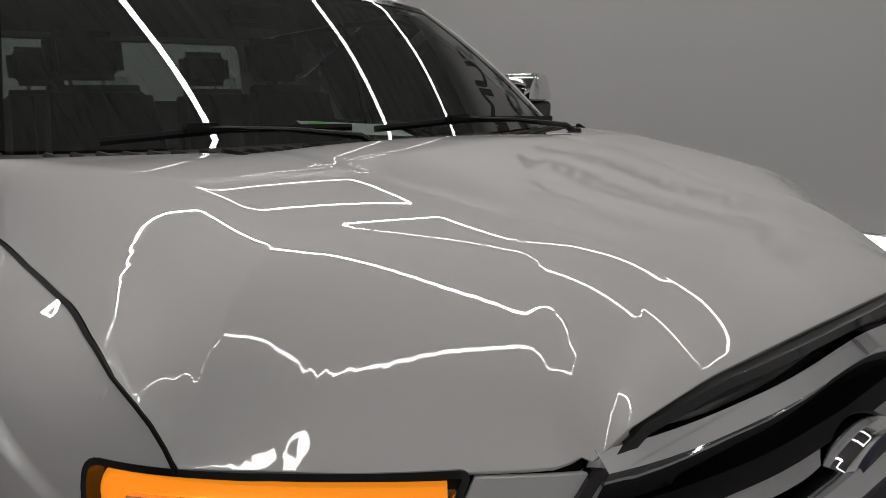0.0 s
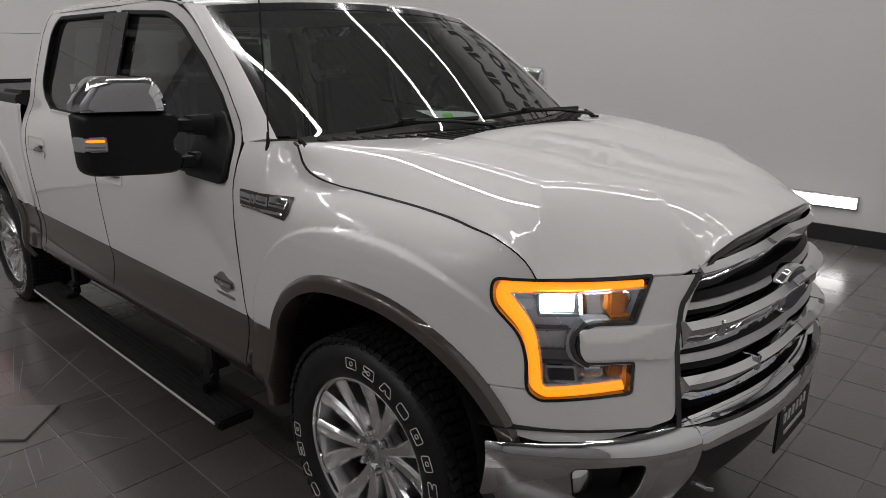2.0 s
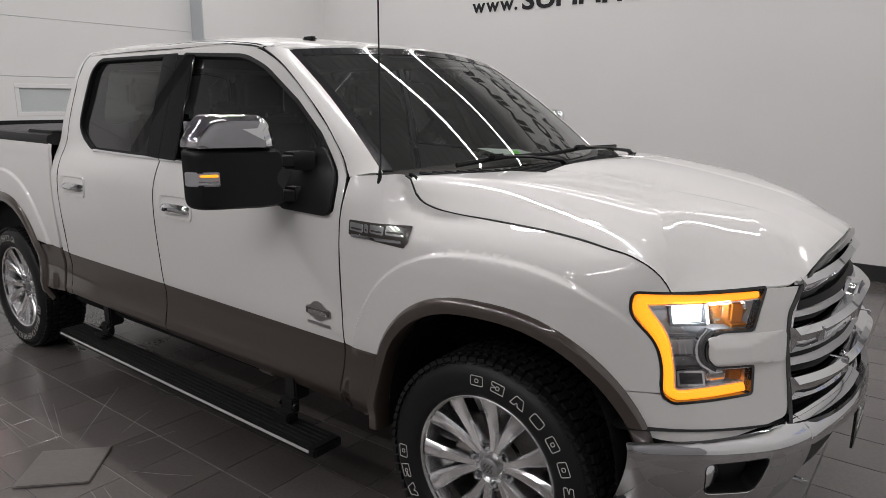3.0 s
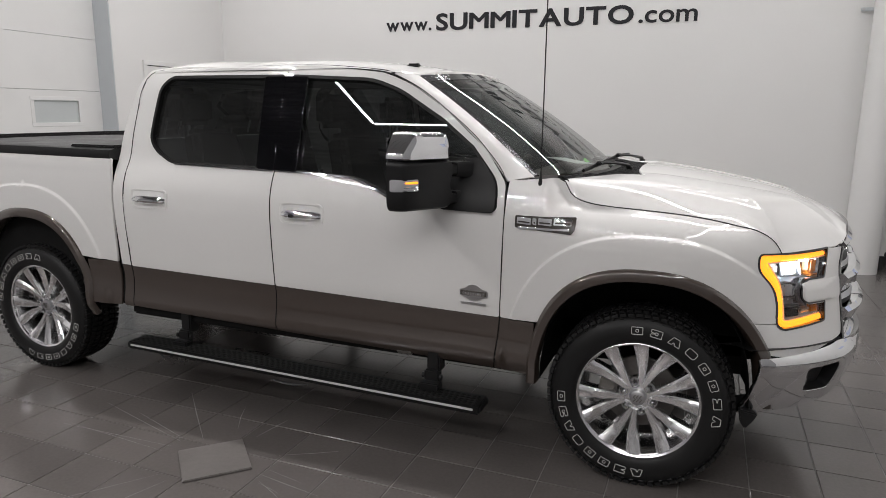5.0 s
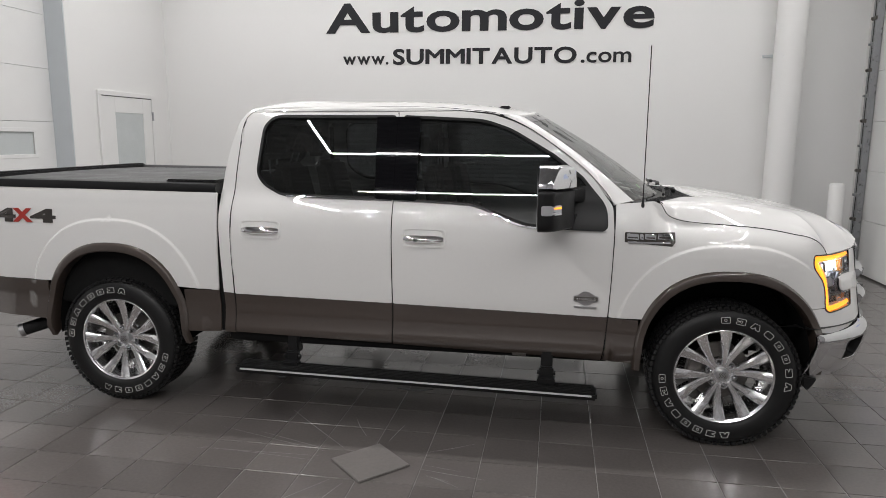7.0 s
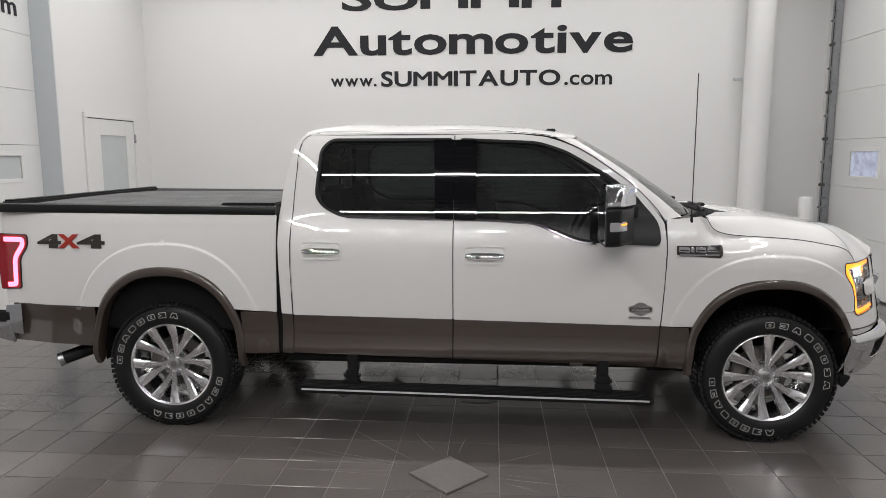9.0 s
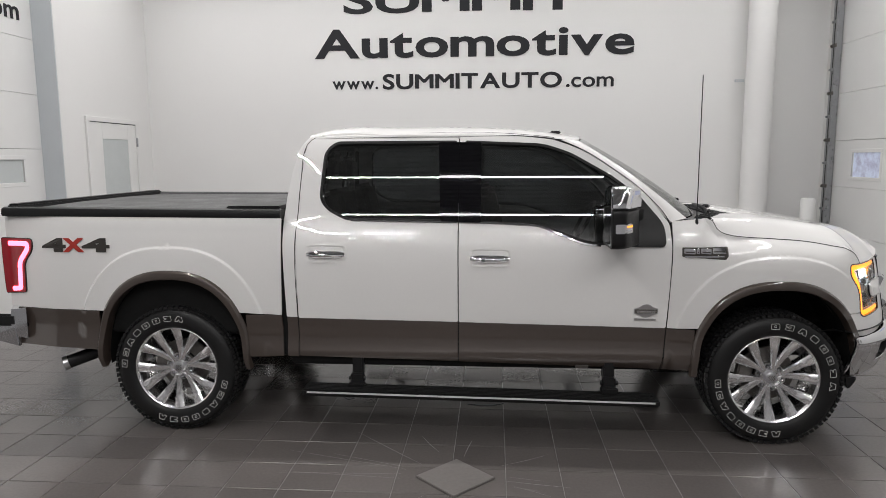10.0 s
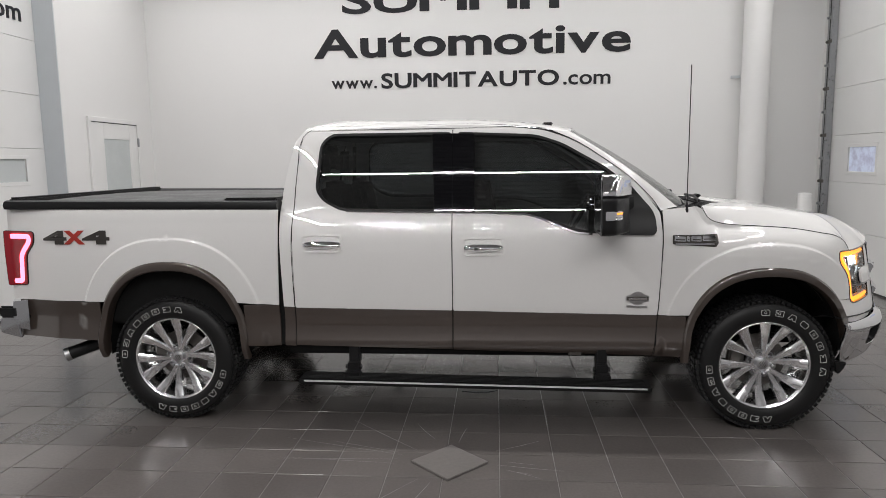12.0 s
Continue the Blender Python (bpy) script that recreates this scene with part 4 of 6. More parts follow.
# --- windscreen and pillars
def screen(u, v):
    """The windscreen from its foot (v 0) to its head (v 1), across by u -1..1."""
    u, v = np.asarray(u, float), np.asarray(v, float)
    x0, y0, z0 = 1.305 + .245 * (1 - u * u), .875 * u, 1.366 - .010 * (1 - u * u)
    x1, y1, z1 = .690 + .085 * (1 - u * u), .760 * u, 1.818 + .038 * (1 - u * u)
    bow = .018 * np.sin(np.pi * np.clip(v, 0, 1))
    return np.stack([x0 + (x1 - x0) * v + bow * .5, y0 + (y1 - y0) * v, z0 + (z1 - z0) * v + bow], -1)


ws = dense([(-1, 0), (1, 0), (1, 1, .05), (-1, 1, .05)], .06)
wsg = surf("windscreen", ws, screen, G_WIND, truck, "clear laminated windscreen with ceiling reflections", out=(1, 0, 1), step=.06, rim=0)
wsg.visible_shadow = False
band = bmesh.new()
for a, b in (((-1, .0), (-1, 1)), ((1, 0), (1, 1))):
    ln = np.stack([np.full(14, a[0] * .975), np.linspace(0, 1, 14)], -1)
    ribbon("", ln, screen, .05, None, None, bm=band, lift=.002, thick=.004, closed=False)
ribbon("", np.stack([np.linspace(-.97, .97, 24), np.full(24, .968)], -1), screen, .07, None, None, bm=band, lift=.002, thick=.004, closed=False)
part("windscreen_frit", band, M_GLOSSBLACK, truck, "black screen border")
for sg in (1, -1):
    F = flank(sg)
    inner = screen(np.full(20, -sg * 1.0), np.linspace(-.02, 1.0, 20))
    outer = flow([(1.215, 1.345), (1.09, 1.492), (.88, 1.662), (.69, 1.782), (.58, 1.832)], 20)
    outer3 = F(outer[:, 0], outer[:, 1])
    secs = []
    for i in range(20):
        a, b = inner[i], outer3[i]
        m = (a + b) / 2 + np.array([.005, -sg * .008, .006])
        q = (a * .75 + b * .25) + np.array([.006, -sg * .004, .007])
        q2 = (a * .25 + b * .75) + np.array([.003, -sg * .007, .004])
        d = np.array([-.02, sg * .03, -.02])
        secs.append([Vector(p) for p in (a + d, a + (.004, 0, .004), q, m, q2, b, b + d)])
    part("windscreen_pillar", sweep(secs), M_PAINT, truck, "pearl white windscreen pillar")

# --- cowl under the windscreen
def cowl(u, v):
    u, v = np.asarray(u, float), np.asarray(v, float)
    x0 = 1.30 + .245 * (1 - u * u)
    x1 = np.interp(np.abs(u), [0, .28, .51, .545, .58, .66, 1], [1.735, 1.74, 1.785, 1.79, 1.66, 1.625, 1.44])
    return np.stack([x0 + (x1 - x0) * v, u * .89, 1.358 - .006 * (1 - u * u) + (.004 * (1 - u * u) - .016) * v], -1)


surf("cowl_panel", dense([(-1, 0), (1, 0), (1, 1), (-1, 1)], .05), cowl, M_BLACK, truck, "black louvred plastic cowl", out=(0, 0, 1), step=.05, rim=.02)
slat = bmesh.new()
for k in range(34):
    u = -.86 + k * .052
    p0, p1 = cowl(np.array([u]), np.array([.25]))[0], cowl(np.array([u + .03]), np.array([.95]))[0]
    tube([Vector(p0) + Vector((0, 0, .004)), Vector(p1) + Vector((0, 0, .005))], .007, 6, slat)
part("cowl_louvre", slat, M_BLACK, truck, "row of raised black louvres")
for y0, y1 in ((-.10, -.62), (.62, .05)):
    arm = part("wiper", tube([(1.655, y0, 1.352), (1.648, y0 - .04, 1.378), (1.60, y0 - .20, 1.398), (1.555, y0 - .38, 1.408)], [.016, .015, .010, .007], 8, scale2=.6), M_BLACK, truck, "black windscreen wiper")
    part("wiper_blade", tube([(1.505, y1 - .06, 1.385), (1.545, (y0 + y1) / 2 - .06, 1.402), (1.570, y0 - .02, 1.396)], .007, 6, scale2=1.4), M_BLACK, arm)
    part("blade_clip", box((1.535, y0 - .42, 1.398), (1.565, y0 - .34, 1.418), .006, 2), M_BLACK, arm)
    part("wiper_pivot", lathe([(0, .016), (.014, .015), (.020, .0), (.020, -.02)], 16, None, pose(1.655, y0, 1.352)), M_BLACK, arm)

# --- cab shell behind the glass
bm = box((-1.04, -.90, .50), (1.30, .90, .62), .02)
part("cab_floor", bm, M_DARK, truck)
def back_wall():
    own = bmesh.new()
    rows = []
    for z, x, y in ((.60, -1.10, .93), (1.35, -1.11, .92), (1.40, -1.105, .91)):
        rows.append([Vector((x, y * k, z)) for k in (-1, -.5, 0, .5, 1)])
    vs = [[own.verts.new(p) for p in r] for r in rows]
    for a, b in zip(vs, vs[1:]):
        for k in range(4):
            own.faces.new((a[k], a[k+1], b[k+1], b[k]))
    return own
part("cab_back", back_wall(), M_PAINT, truck, "pearl white cab back panel")


def cab_rear(y, z):
    """The back of the cab, leaning forward to the roof."""
    y, z = np.asarray(y, float), np.asarray(z, float)
    x = herm(z, [1.30, 1.50, 1.66, 1.80, 1.88], [-1.112, -1.093, -1.066, -1.026, -.962]) - .02 * (1 - y * y)
    return np.stack([x, y, z], -1)


pane = dense([(-.68, 1.47, .05), (.68, 1.47, .05), (.64, 1.79, .05), (-.64, 1.79, .05)], .05)
surf("cab_back_upper", dense([(-.925, 1.30), (.925, 1.30), (.90, 1.50), (.85, 1.66), (.80, 1.80, .03), (.735, 1.875, .03), (-.735, 1.875, .03), (-.80, 1.80, .03), (-.85, 1.66), (-.90, 1.50)], .05), cab_rear, M_PAINT, truck, "pearl white cab back round the rear window", holes=[pane], out=(-1, 0, 0), step=.06)
rg = surf("rear_glass", pane, lambda y, z: cab_rear(y, z) + np.array([.012, 0, 0]), G_REAR, truck, "tinted rear window glass", out=(-1, 0, 0), step=.08, rim=0)
rg.visible_shadow = False
part("headliner", box((-.98, -.70, 1.815), (.62, .70, 1.83), .005), M_HEADLINER, truck, "grey fabric headliner")
bm = bmesh.new()
box((1.02, -.84, .95), (1.52, .84, 1.30), .06, 3, bm)
box((1.12, -.72, 1.27), (1.36, .72, 1.335), .03, 2, bm)
part("dashboard", bm, M_INTERIOR, truck, "dark leather-covered dashboard")
part("steering_wheel", lathe([(.175 + .014 * math.cos(a), .014 * math.sin(a)) for a in np.linspace(0, 2 * math.pi, 9)[:-1]], 28, None, pose(.88, .40, 1.22, 0, -62, 0), closed=True), M_INTERIOR, truck, "dark steering wheel")
for x, y in ((.30, -.40), (.30, .40), (-.70, -.42), (-.70, .42)):
    bm = box((x - .25, y - .26, .72), (x + .28, y + .26, .92), .06, 3)
    st = part("seat", bm, M_INTERIOR, truck, "dark brown leather seat")
    bm = prism([(-.20, -.25), (.20, -.25), (.24, .05), (.20, .42), (-.20, .42), (-.24, .05)], .13, .04, 3, None, pose(x - .17, y, 1.10, 78, 0, 90))
    part("seat_back", bm, M_INTERIOR, st)
    part("headrest", box((x - .36, y - .14, 1.55), (x - .25, y + .14, 1.74), .04, 3), M_INTERIOR, st)
    for q in (-.06, .06):
        part("headrest_post", tube([(x - .30, y + q, 1.46), (x - .305, y + q, 1.57)], .007, 6), M_STEEL, st)
part("rear_mirror", box((.80, -.13, 1.70), (.83, .13, 1.77), .015, 2), M_BLACK, truck, "black inner rear-view mirror")
part("window_sticker", prism([(0, 0), (.30, 0), (.30, .20), (0, .20)], .001, 0, 1, None, pose(1.37, -.12, 1.375, 8, 4, 78)), M_PAPER, truck, "pale paper sheet on the dashboard", flat=True)
part("green_tag", prism([(0, 0), (.05, 0), (.05, .03), (0, .03)], .001, 0, 1, None, pose(1.43, -.16, 1.385, 40, 0, 80)), M_GREEN, truck, "bright green tag", flat=True)
for sg in (1, -1):
    part("cab_sill", box((-1.10, -sg * .90 - .05, .44), (1.22, -sg * .90 + .05, .53), .015), M_DARK, truck)

# --- bed: floor, rails, cover, tailgate
part("bed_tub", box((-2.88, -.93, .62), (-1.14, .93, 1.30), .02), M_DARK, truck)
for sg in (1, -1):
    B = flank(sg, True)
    secs = []
    for x in np.linspace(-2.91, -1.125, 14):
        zt = np.interp(x, [-2.91, -1.125], [1.392, 1.379])
        y = sg * -1
        secs.append([Vector((x, y * a, zt + b)) for a, b in ((.990, -.012), (.996, .012), (.985, .036), (.955, .044), (.90, .040), (.87, .018), (.87, -.03))])
    part("bed_rail", sweep(secs), M_BLACK, truck, "black plastic bed rail cap")
cov = bmesh.new()
xs = np.linspace(-2.86, -1.16, 171)
top = [[cov.verts.new((x, y, 1.412 + .0035 * (1 if k % 4 < 2 else 0) + .012 * (1 - (y / .88)**2))) for k, x in enumerate(xs)] for y in np.linspace(-.87, .87, 9)]
for a, b in zip(top, top[1:]):
    for k in range(len(xs) - 1):
        cov.faces.new((a[k], a[k+1], b[k+1], b[k]))
tc = part("bed_cover", cov, M_TONNEAU, truck, "ribbed black roll-up bed cover", sharp=25)
part("cover_housing", box((-1.50, -.90, 1.408), (-1.14, -.872, 1.432), .006), M_BLACK, tc)
bm = box((-1.47, -.955, 1.418), (-1.135, -.60, 1.440), .008)
part("cover_canister", bm, M_BLACK, tc, "black cover canister lip")
part("cover_header", box((-2.92, -.93, 1.405), (-2.84, .93, 1.452), .012), M_BLACK, tc, "black rear cover bar")
part("tailgate", box((-2.955, -.93, .80), (-2.88, .93, 1.40), .02, 3), M_PAINT, truck, "pearl white tailgate")
for sg in (1, -1):
    B = flank(sg, True)
    TL = [(-2.95, 1.236, .01), (-2.735, 1.232, .02), (-2.735, 1.165, .03), (-2.800, 1.085, .03), (-2.815, .890, .015), (-2.95, .885, .01)]
    tl = surf("tail_lamp", dense(TL, .02), lambda s, z, B=B: lifted2(B, s, z, .010), M_RED, truck, "red tail lamp with a lit tube", out=(0, -sg, 0), step=.02, rim=.03)
    ribbon("lamp_surround", dense(TL, .02), B, .010, M_BLACK, tl, "black lamp surround", lift=.007)
    ln = dense([(-2.90, 1.204), (-2.765, 1.204, .02), (-2.765, 1.170, .03), (-2.830, 1.088, .03), (-2.845, .915, .015), (-2.90, .912)], .015, False)
    ribbon("light_tube", ln, B, .030, M_RED_ON, tl, "glowing red light tube", lift=.013, thick=.0, closed=False, crown=.004)
# rear bumper
secs = []
for y in np.linspace(-1, 1, 25):
    x = -2.985 - .07 * (1 - abs(y)**3) + .10 * max(0, abs(y) - .86) / .14 * .6
    secs.append([Vector((x + a, y * .965, b)) for a, b in ((.10, .585), (.0, .60), (-.012, .70), (.0, .775), (.10, .785))])
rb = part("rear_bumper", sweep(secs), M_CHROME, truck, "chrome rear bumper")
for sg in (1, -1):
    part("bumper_end", box((-3.03, -sg * .955 - .016, .665), (-2.902, -sg * .955 + .016, .742), .012), M_BLACK, rb, "black bumper end cap")
    part("bumper_side", prism([(-3.03, .565), (-2.885, .530), (-2.905, .664), (-3.03, .664)], .03, .008, 2, None, pose(0, -sg * .955 + .015, 0, 90)), M_CHROME, rb)
part("exhaust_pipe", tube([(-2.02, -.60, .58), (-2.20, -.68, .54), (-2.50, -.82, .445), (-2.62, -.88, .405)], .043, 20), M_BLACK, truck, "black exhaust tail pipe")
part("exhaust_tip", lathe([(.040, 0), (.046, 0), (.046, .03), (.043, .03)], 20, None, Matrix.Translation((-2.62, -.88, .405)) @ Vector((-.1, -.06, -.035)).to_track_quat("Z", "Y").to_matrix().to_4x4()), M_STEEL, truck, "steel exhaust tip")


# --- front: grille, bumper
def face(y, z, off=0.0):
    """The front face by distance across and height."""
    y, z = np.asarray(y, float), np.asarray(z, float)
    x = herm(np.abs(y), [0, .25, .475, .612, .70, .90, 1.0], [2.715, 2.70, 2.64, 2.555, 2.48, 2.27, 2.05])
    return np.stack([x + .065 * np.clip((1.085 - z) / .31, -.3, 1.4) + off, y, z], -1)


def edge_y(z):
    """Half the grille's width at a height."""
    return np.interp(z, [.66, .69, .80, .915, 1.005, 1.075, 1.13, 1.17], [.575, .574, .565, .557, .535, .480, .455, .430])


grille = part("grille", box((2.50, -.44, .70), (2.60, .44, 1.10), .02), M_DARK, truck, "chrome barred grille with black slats")
zs = np.linspace(.672, 1.075, 26)
loop = [(-edge_y(z) + .006, z) for z in zs] + [(y, np.interp(abs(y), [0, .18, .31, .42, .452], [1.154, 1.150, 1.142, 1.116, 1.088])) for y in np.linspace(-.452, .452, 24)] + [(edge_y(z) - .006, z) for z in zs[::-1]] + [(y, .672) for y in np.linspace(.56, -.56, 24)]
ribbon("grille_surround", np.array(loop), face, .012, M_GLOSSBLACK, grille, "gloss black grille surround", lift=.002, thick=.02)
surf("grille_backing", dense(loop, .04), lambda y, z: face(y, z, -.075), M_DARK, grille, "black grille backing", out=(1, 0, 0), step=.06, rim=0)


def bar(name, zc, hgt, out, y0, y1, material, label, back=.06, n=30, slant=.0):
    """A bar across the grille, with a flat face and bevelled edges."""
    secs = []
    for y in np.linspace(y0, y1, n):
        c = face(np.array([y]), np.array([zc]))[0]
        z = zc + slant * (1 - abs(y) / .55)
        secs.append([Vector((c[0] + a, y, z + b)) for a, b in ((-back, -hgt/2), (out - .028, -hgt/2), (out - .022, -hgt/2 + .004), (out, hgt/2 - .018), (out - .018, hgt/2), (-back, hgt/2))])
    return part(name, sweep(secs), material, grille, label)


bar("upper_bar", 1.058, .074, .006, -.468, .468, M_CHROME, "broad chrome upper grille bar", slant=.046)
bar("recess_lip", 1.098, .010, -.012, -.440, .440, M_GUN, "grey lip under the bonnet edge", slant=.044)
bar("middle_bar", .922, .082, .026, -.538, .538, M_CHROME, "chrome middle grille bar", slant=.030)
bar("lower_bar", .779, .078, .022, -.556, .556, M_CHROME, "chrome lower grille bar", slant=.030)
for z in (1.020, 1.002, .984, .885, .862, .838):
    bar("slat", z, .010, -.012, -edge_y(z) + .02, edge_y(z) - .02, M_TRIM, "thin black grille slat")
for z in (1.002, .862):
    bar("slat", z, .0022, -.008, -edge_y(z) + .02, edge_y(z) - .02, M_STEEL, "thin bright slat edge")
for sg in (1, -1):
    for z, y in ((.940, .44), (.815, .31)):
        c = face(np.array([sg * y]), np.array([z]))[0]
        part("bar_clasp", box((c[0] - .03, c[1] - .012, z - .026), (c[0] + .029, c[1] + .012, z + .018), .004, 2), M_CHROME, grille, "chrome clasp on the grille bar")
oval = part("emblem_housing", lathe([(.0, .035), (.118, .035), (.128, .028), (.132, .0), (.120, -.05)], 44, None, pose(2.718, 0, .945) @ pose(0, 0, 0, 90, 0, 90) @ Matrix.Diagonal((1, .56, 1, 1))), M_CHROME, grille, "chrome rim of the oval emblem")
part("emblem_plate", lathe([(0, .040), (.110, .040), (.117, .034)], 44, None, pose(2.719, 0, .945) @ pose(0, 0, 0, 90, 0, 90) @ Matrix.Diagonal((1, .52, 1, 1))), M_BLUE, oval, "dark blue oval emblem plate")
for sg in (1, -1):
    part("emblem_wing", box((2.66, sg * .15 - .05, .915), (2.765, sg * .15 + .05, .975), .015, 2), M_CHROME, oval)

# bumper
BP_Y = [0, .15, .40, .58, .66, .80, .90, .945, .958]
BP_X = [2.815, 2.808, 2.765, 2.715, 2.675, 2.555, 2.43, 2.36, 2.325]
BP_S = np.r_[0, np.cumsum(np.hypot(np.diff(BP_Y), np.diff(BP_X)))]


def bump(s, z):
    """The chrome bumper by length along its plan line from the middle (signed) and height."""
    s, z = np.asarray(s, float), np.asarray(z, float)
    y = herm(np.abs(s), BP_S, BP_Y) * np.sign(s)
    x = herm(np.abs(s), BP_S, BP_X)
    d = herm(z, [.36, .42, .50, .57, .62, .650, .672, .688], [-.100, -.062, -.028, -.007, .0, -.004, -.022, -.060])
    return np.stack([x + d, y * (1 + d * .6), z], -1)


L = BP_S[-1]
pocket = dense([(.718, .618, .03), (.928, .608, .03), (.897, .490, .03), (.728, .484, .03)], .018)
for sg in (1, -1):
    h = pocket * np.array([-sg, 1])
    side = dense([(-sg * .555, .55, .02), (-sg * .545, .688, .01), (-sg * L, .662, .01), (-sg * L, .395, .02), (-sg * .95, .400, .03), (-sg * .60, .43, .03)], .024)
    bsd = surf("front_bumper", side, bump, M_CHROME, truck, "chrome front bumper corner", holes=[h], out=(1, -sg * .5, 0), step=.028, rim=.03)
    surf("fog_pocket", h, lambda s, z: bump(s, z) + np.array([-.06, 0, 0]), M_BLACK, bsd, "black fog lamp pocket", out=(1, -sg * .5, 0), step=.04, rim=0)
    ribbon("pocket_lip", h, bump, .012, M_BLACK, bsd, "black pocket edge", lift=-.004, thick=.06)
    c = bump(np.array([-sg * .85]), np.array([.55]))[0]
    part("fog_lamp", lathe([(0, .010), (.03, .008), (.042, 0), (.045, -.03)], 24, None, pose(c[0] - .045, c[1], .548, 0, 90, -sg * 20)), M_REFLECT, bsd, "round clear fog lamp")
mid = dense([(-.544, .688), (.544, .688), (.544, .615, .01), (.0, .600), (-.544, .615, .01)], .03)
cb = surf("bumper_centre", mid, bump, M_CHROME, truck, "chrome top edge of the front bumper", out=(1, 0, 0), step=.03, rim=.03)
own = bmesh.new()
rows = []
for off, z in ((-.048, .684), (-.10, .690), (-.20, .672)):
    p = bump(np.linspace(-L, L, 60), np.full(60, .60))
    rows.append([own.verts.new((q[0] + off, q[1] * (1 + off * .6), z)) for q in p])
for a, b in zip(rows, rows[1:]):
    for k in range(59):
        own.faces.new((a[k], a[k+1], b[k+1], b[k]))
part("bumper_shelf", own, M_BLACK, cb, "black filler over the bumper")
low = dense([(-.56, .622), (.56, .622), (.64, .40, .04), (.50, .36), (-.50, .36), (-.64, .40, .04)], .04)
surf("lower_valance", low, lambda s, z: bump(s, z) + np.array([-.035, 0, 0]), M_BLACK, truck, "black lower front valance", out=(1, 0, 0), step=.05, rim=.04)
plate = part("number_plate", box((2.800, -.155, .455), (2.808, .155, .615), .004), M_BLACK, truck, "black dealer plate with pale bars", flat=True)
bm = bmesh.new()
for k in range(6):
    box((2.808, -.112 + k * .038, .545), (2.811, -.092 + k * .038, .578), 0, 1, bm)
box((2.808, -.09, .500), (2.811, .09, .512), 0, 1, bm)
part("plate_marking", bm, M_WHITEMARK, plate, "pale plain bars", flat=True)
for y in (-.12, .12):
    part("plate_bolt", lathe([(0, .004), (.007, .003), (.008, 0)], 10, None, pose(2.808, y, .60, 0, 90, 0)), M_STEEL, plate)
part("air_dam", sweep([[Vector((np.interp(abs(y), BP_Y, BP_X) - .20 + a, y * .98, z)) for a, z in ((0, .45), (.02, .42), (.015, .385), (-.02, .385), (-.03, .45))] for y in np.linspace(-.90, .90, 30)]), M_BLACK, truck, "black rubber air dam")
for sg in (1, -1):
    part("air_flap", prism([(2.255, .43), (2.33, .42), (2.315, .385), (2.285, .345), (2.262, .375)], .05, .006, 2, None, pose(0, -sg * .93 + .025, 0, 90)), M_BLACK, truck, "black rubber flap behind the bumper end")
for sg in (1, -1):
    part("tow_hook", tube([(2.56, -sg * .40, .43), (2.66, -sg * .40, .420), (2.70, -sg * .395, .415), (2.710, -sg * .38, .405), (2.695, -sg * .368, .398)], .010, 8), M_CHROME, truck, "bright tow hook")

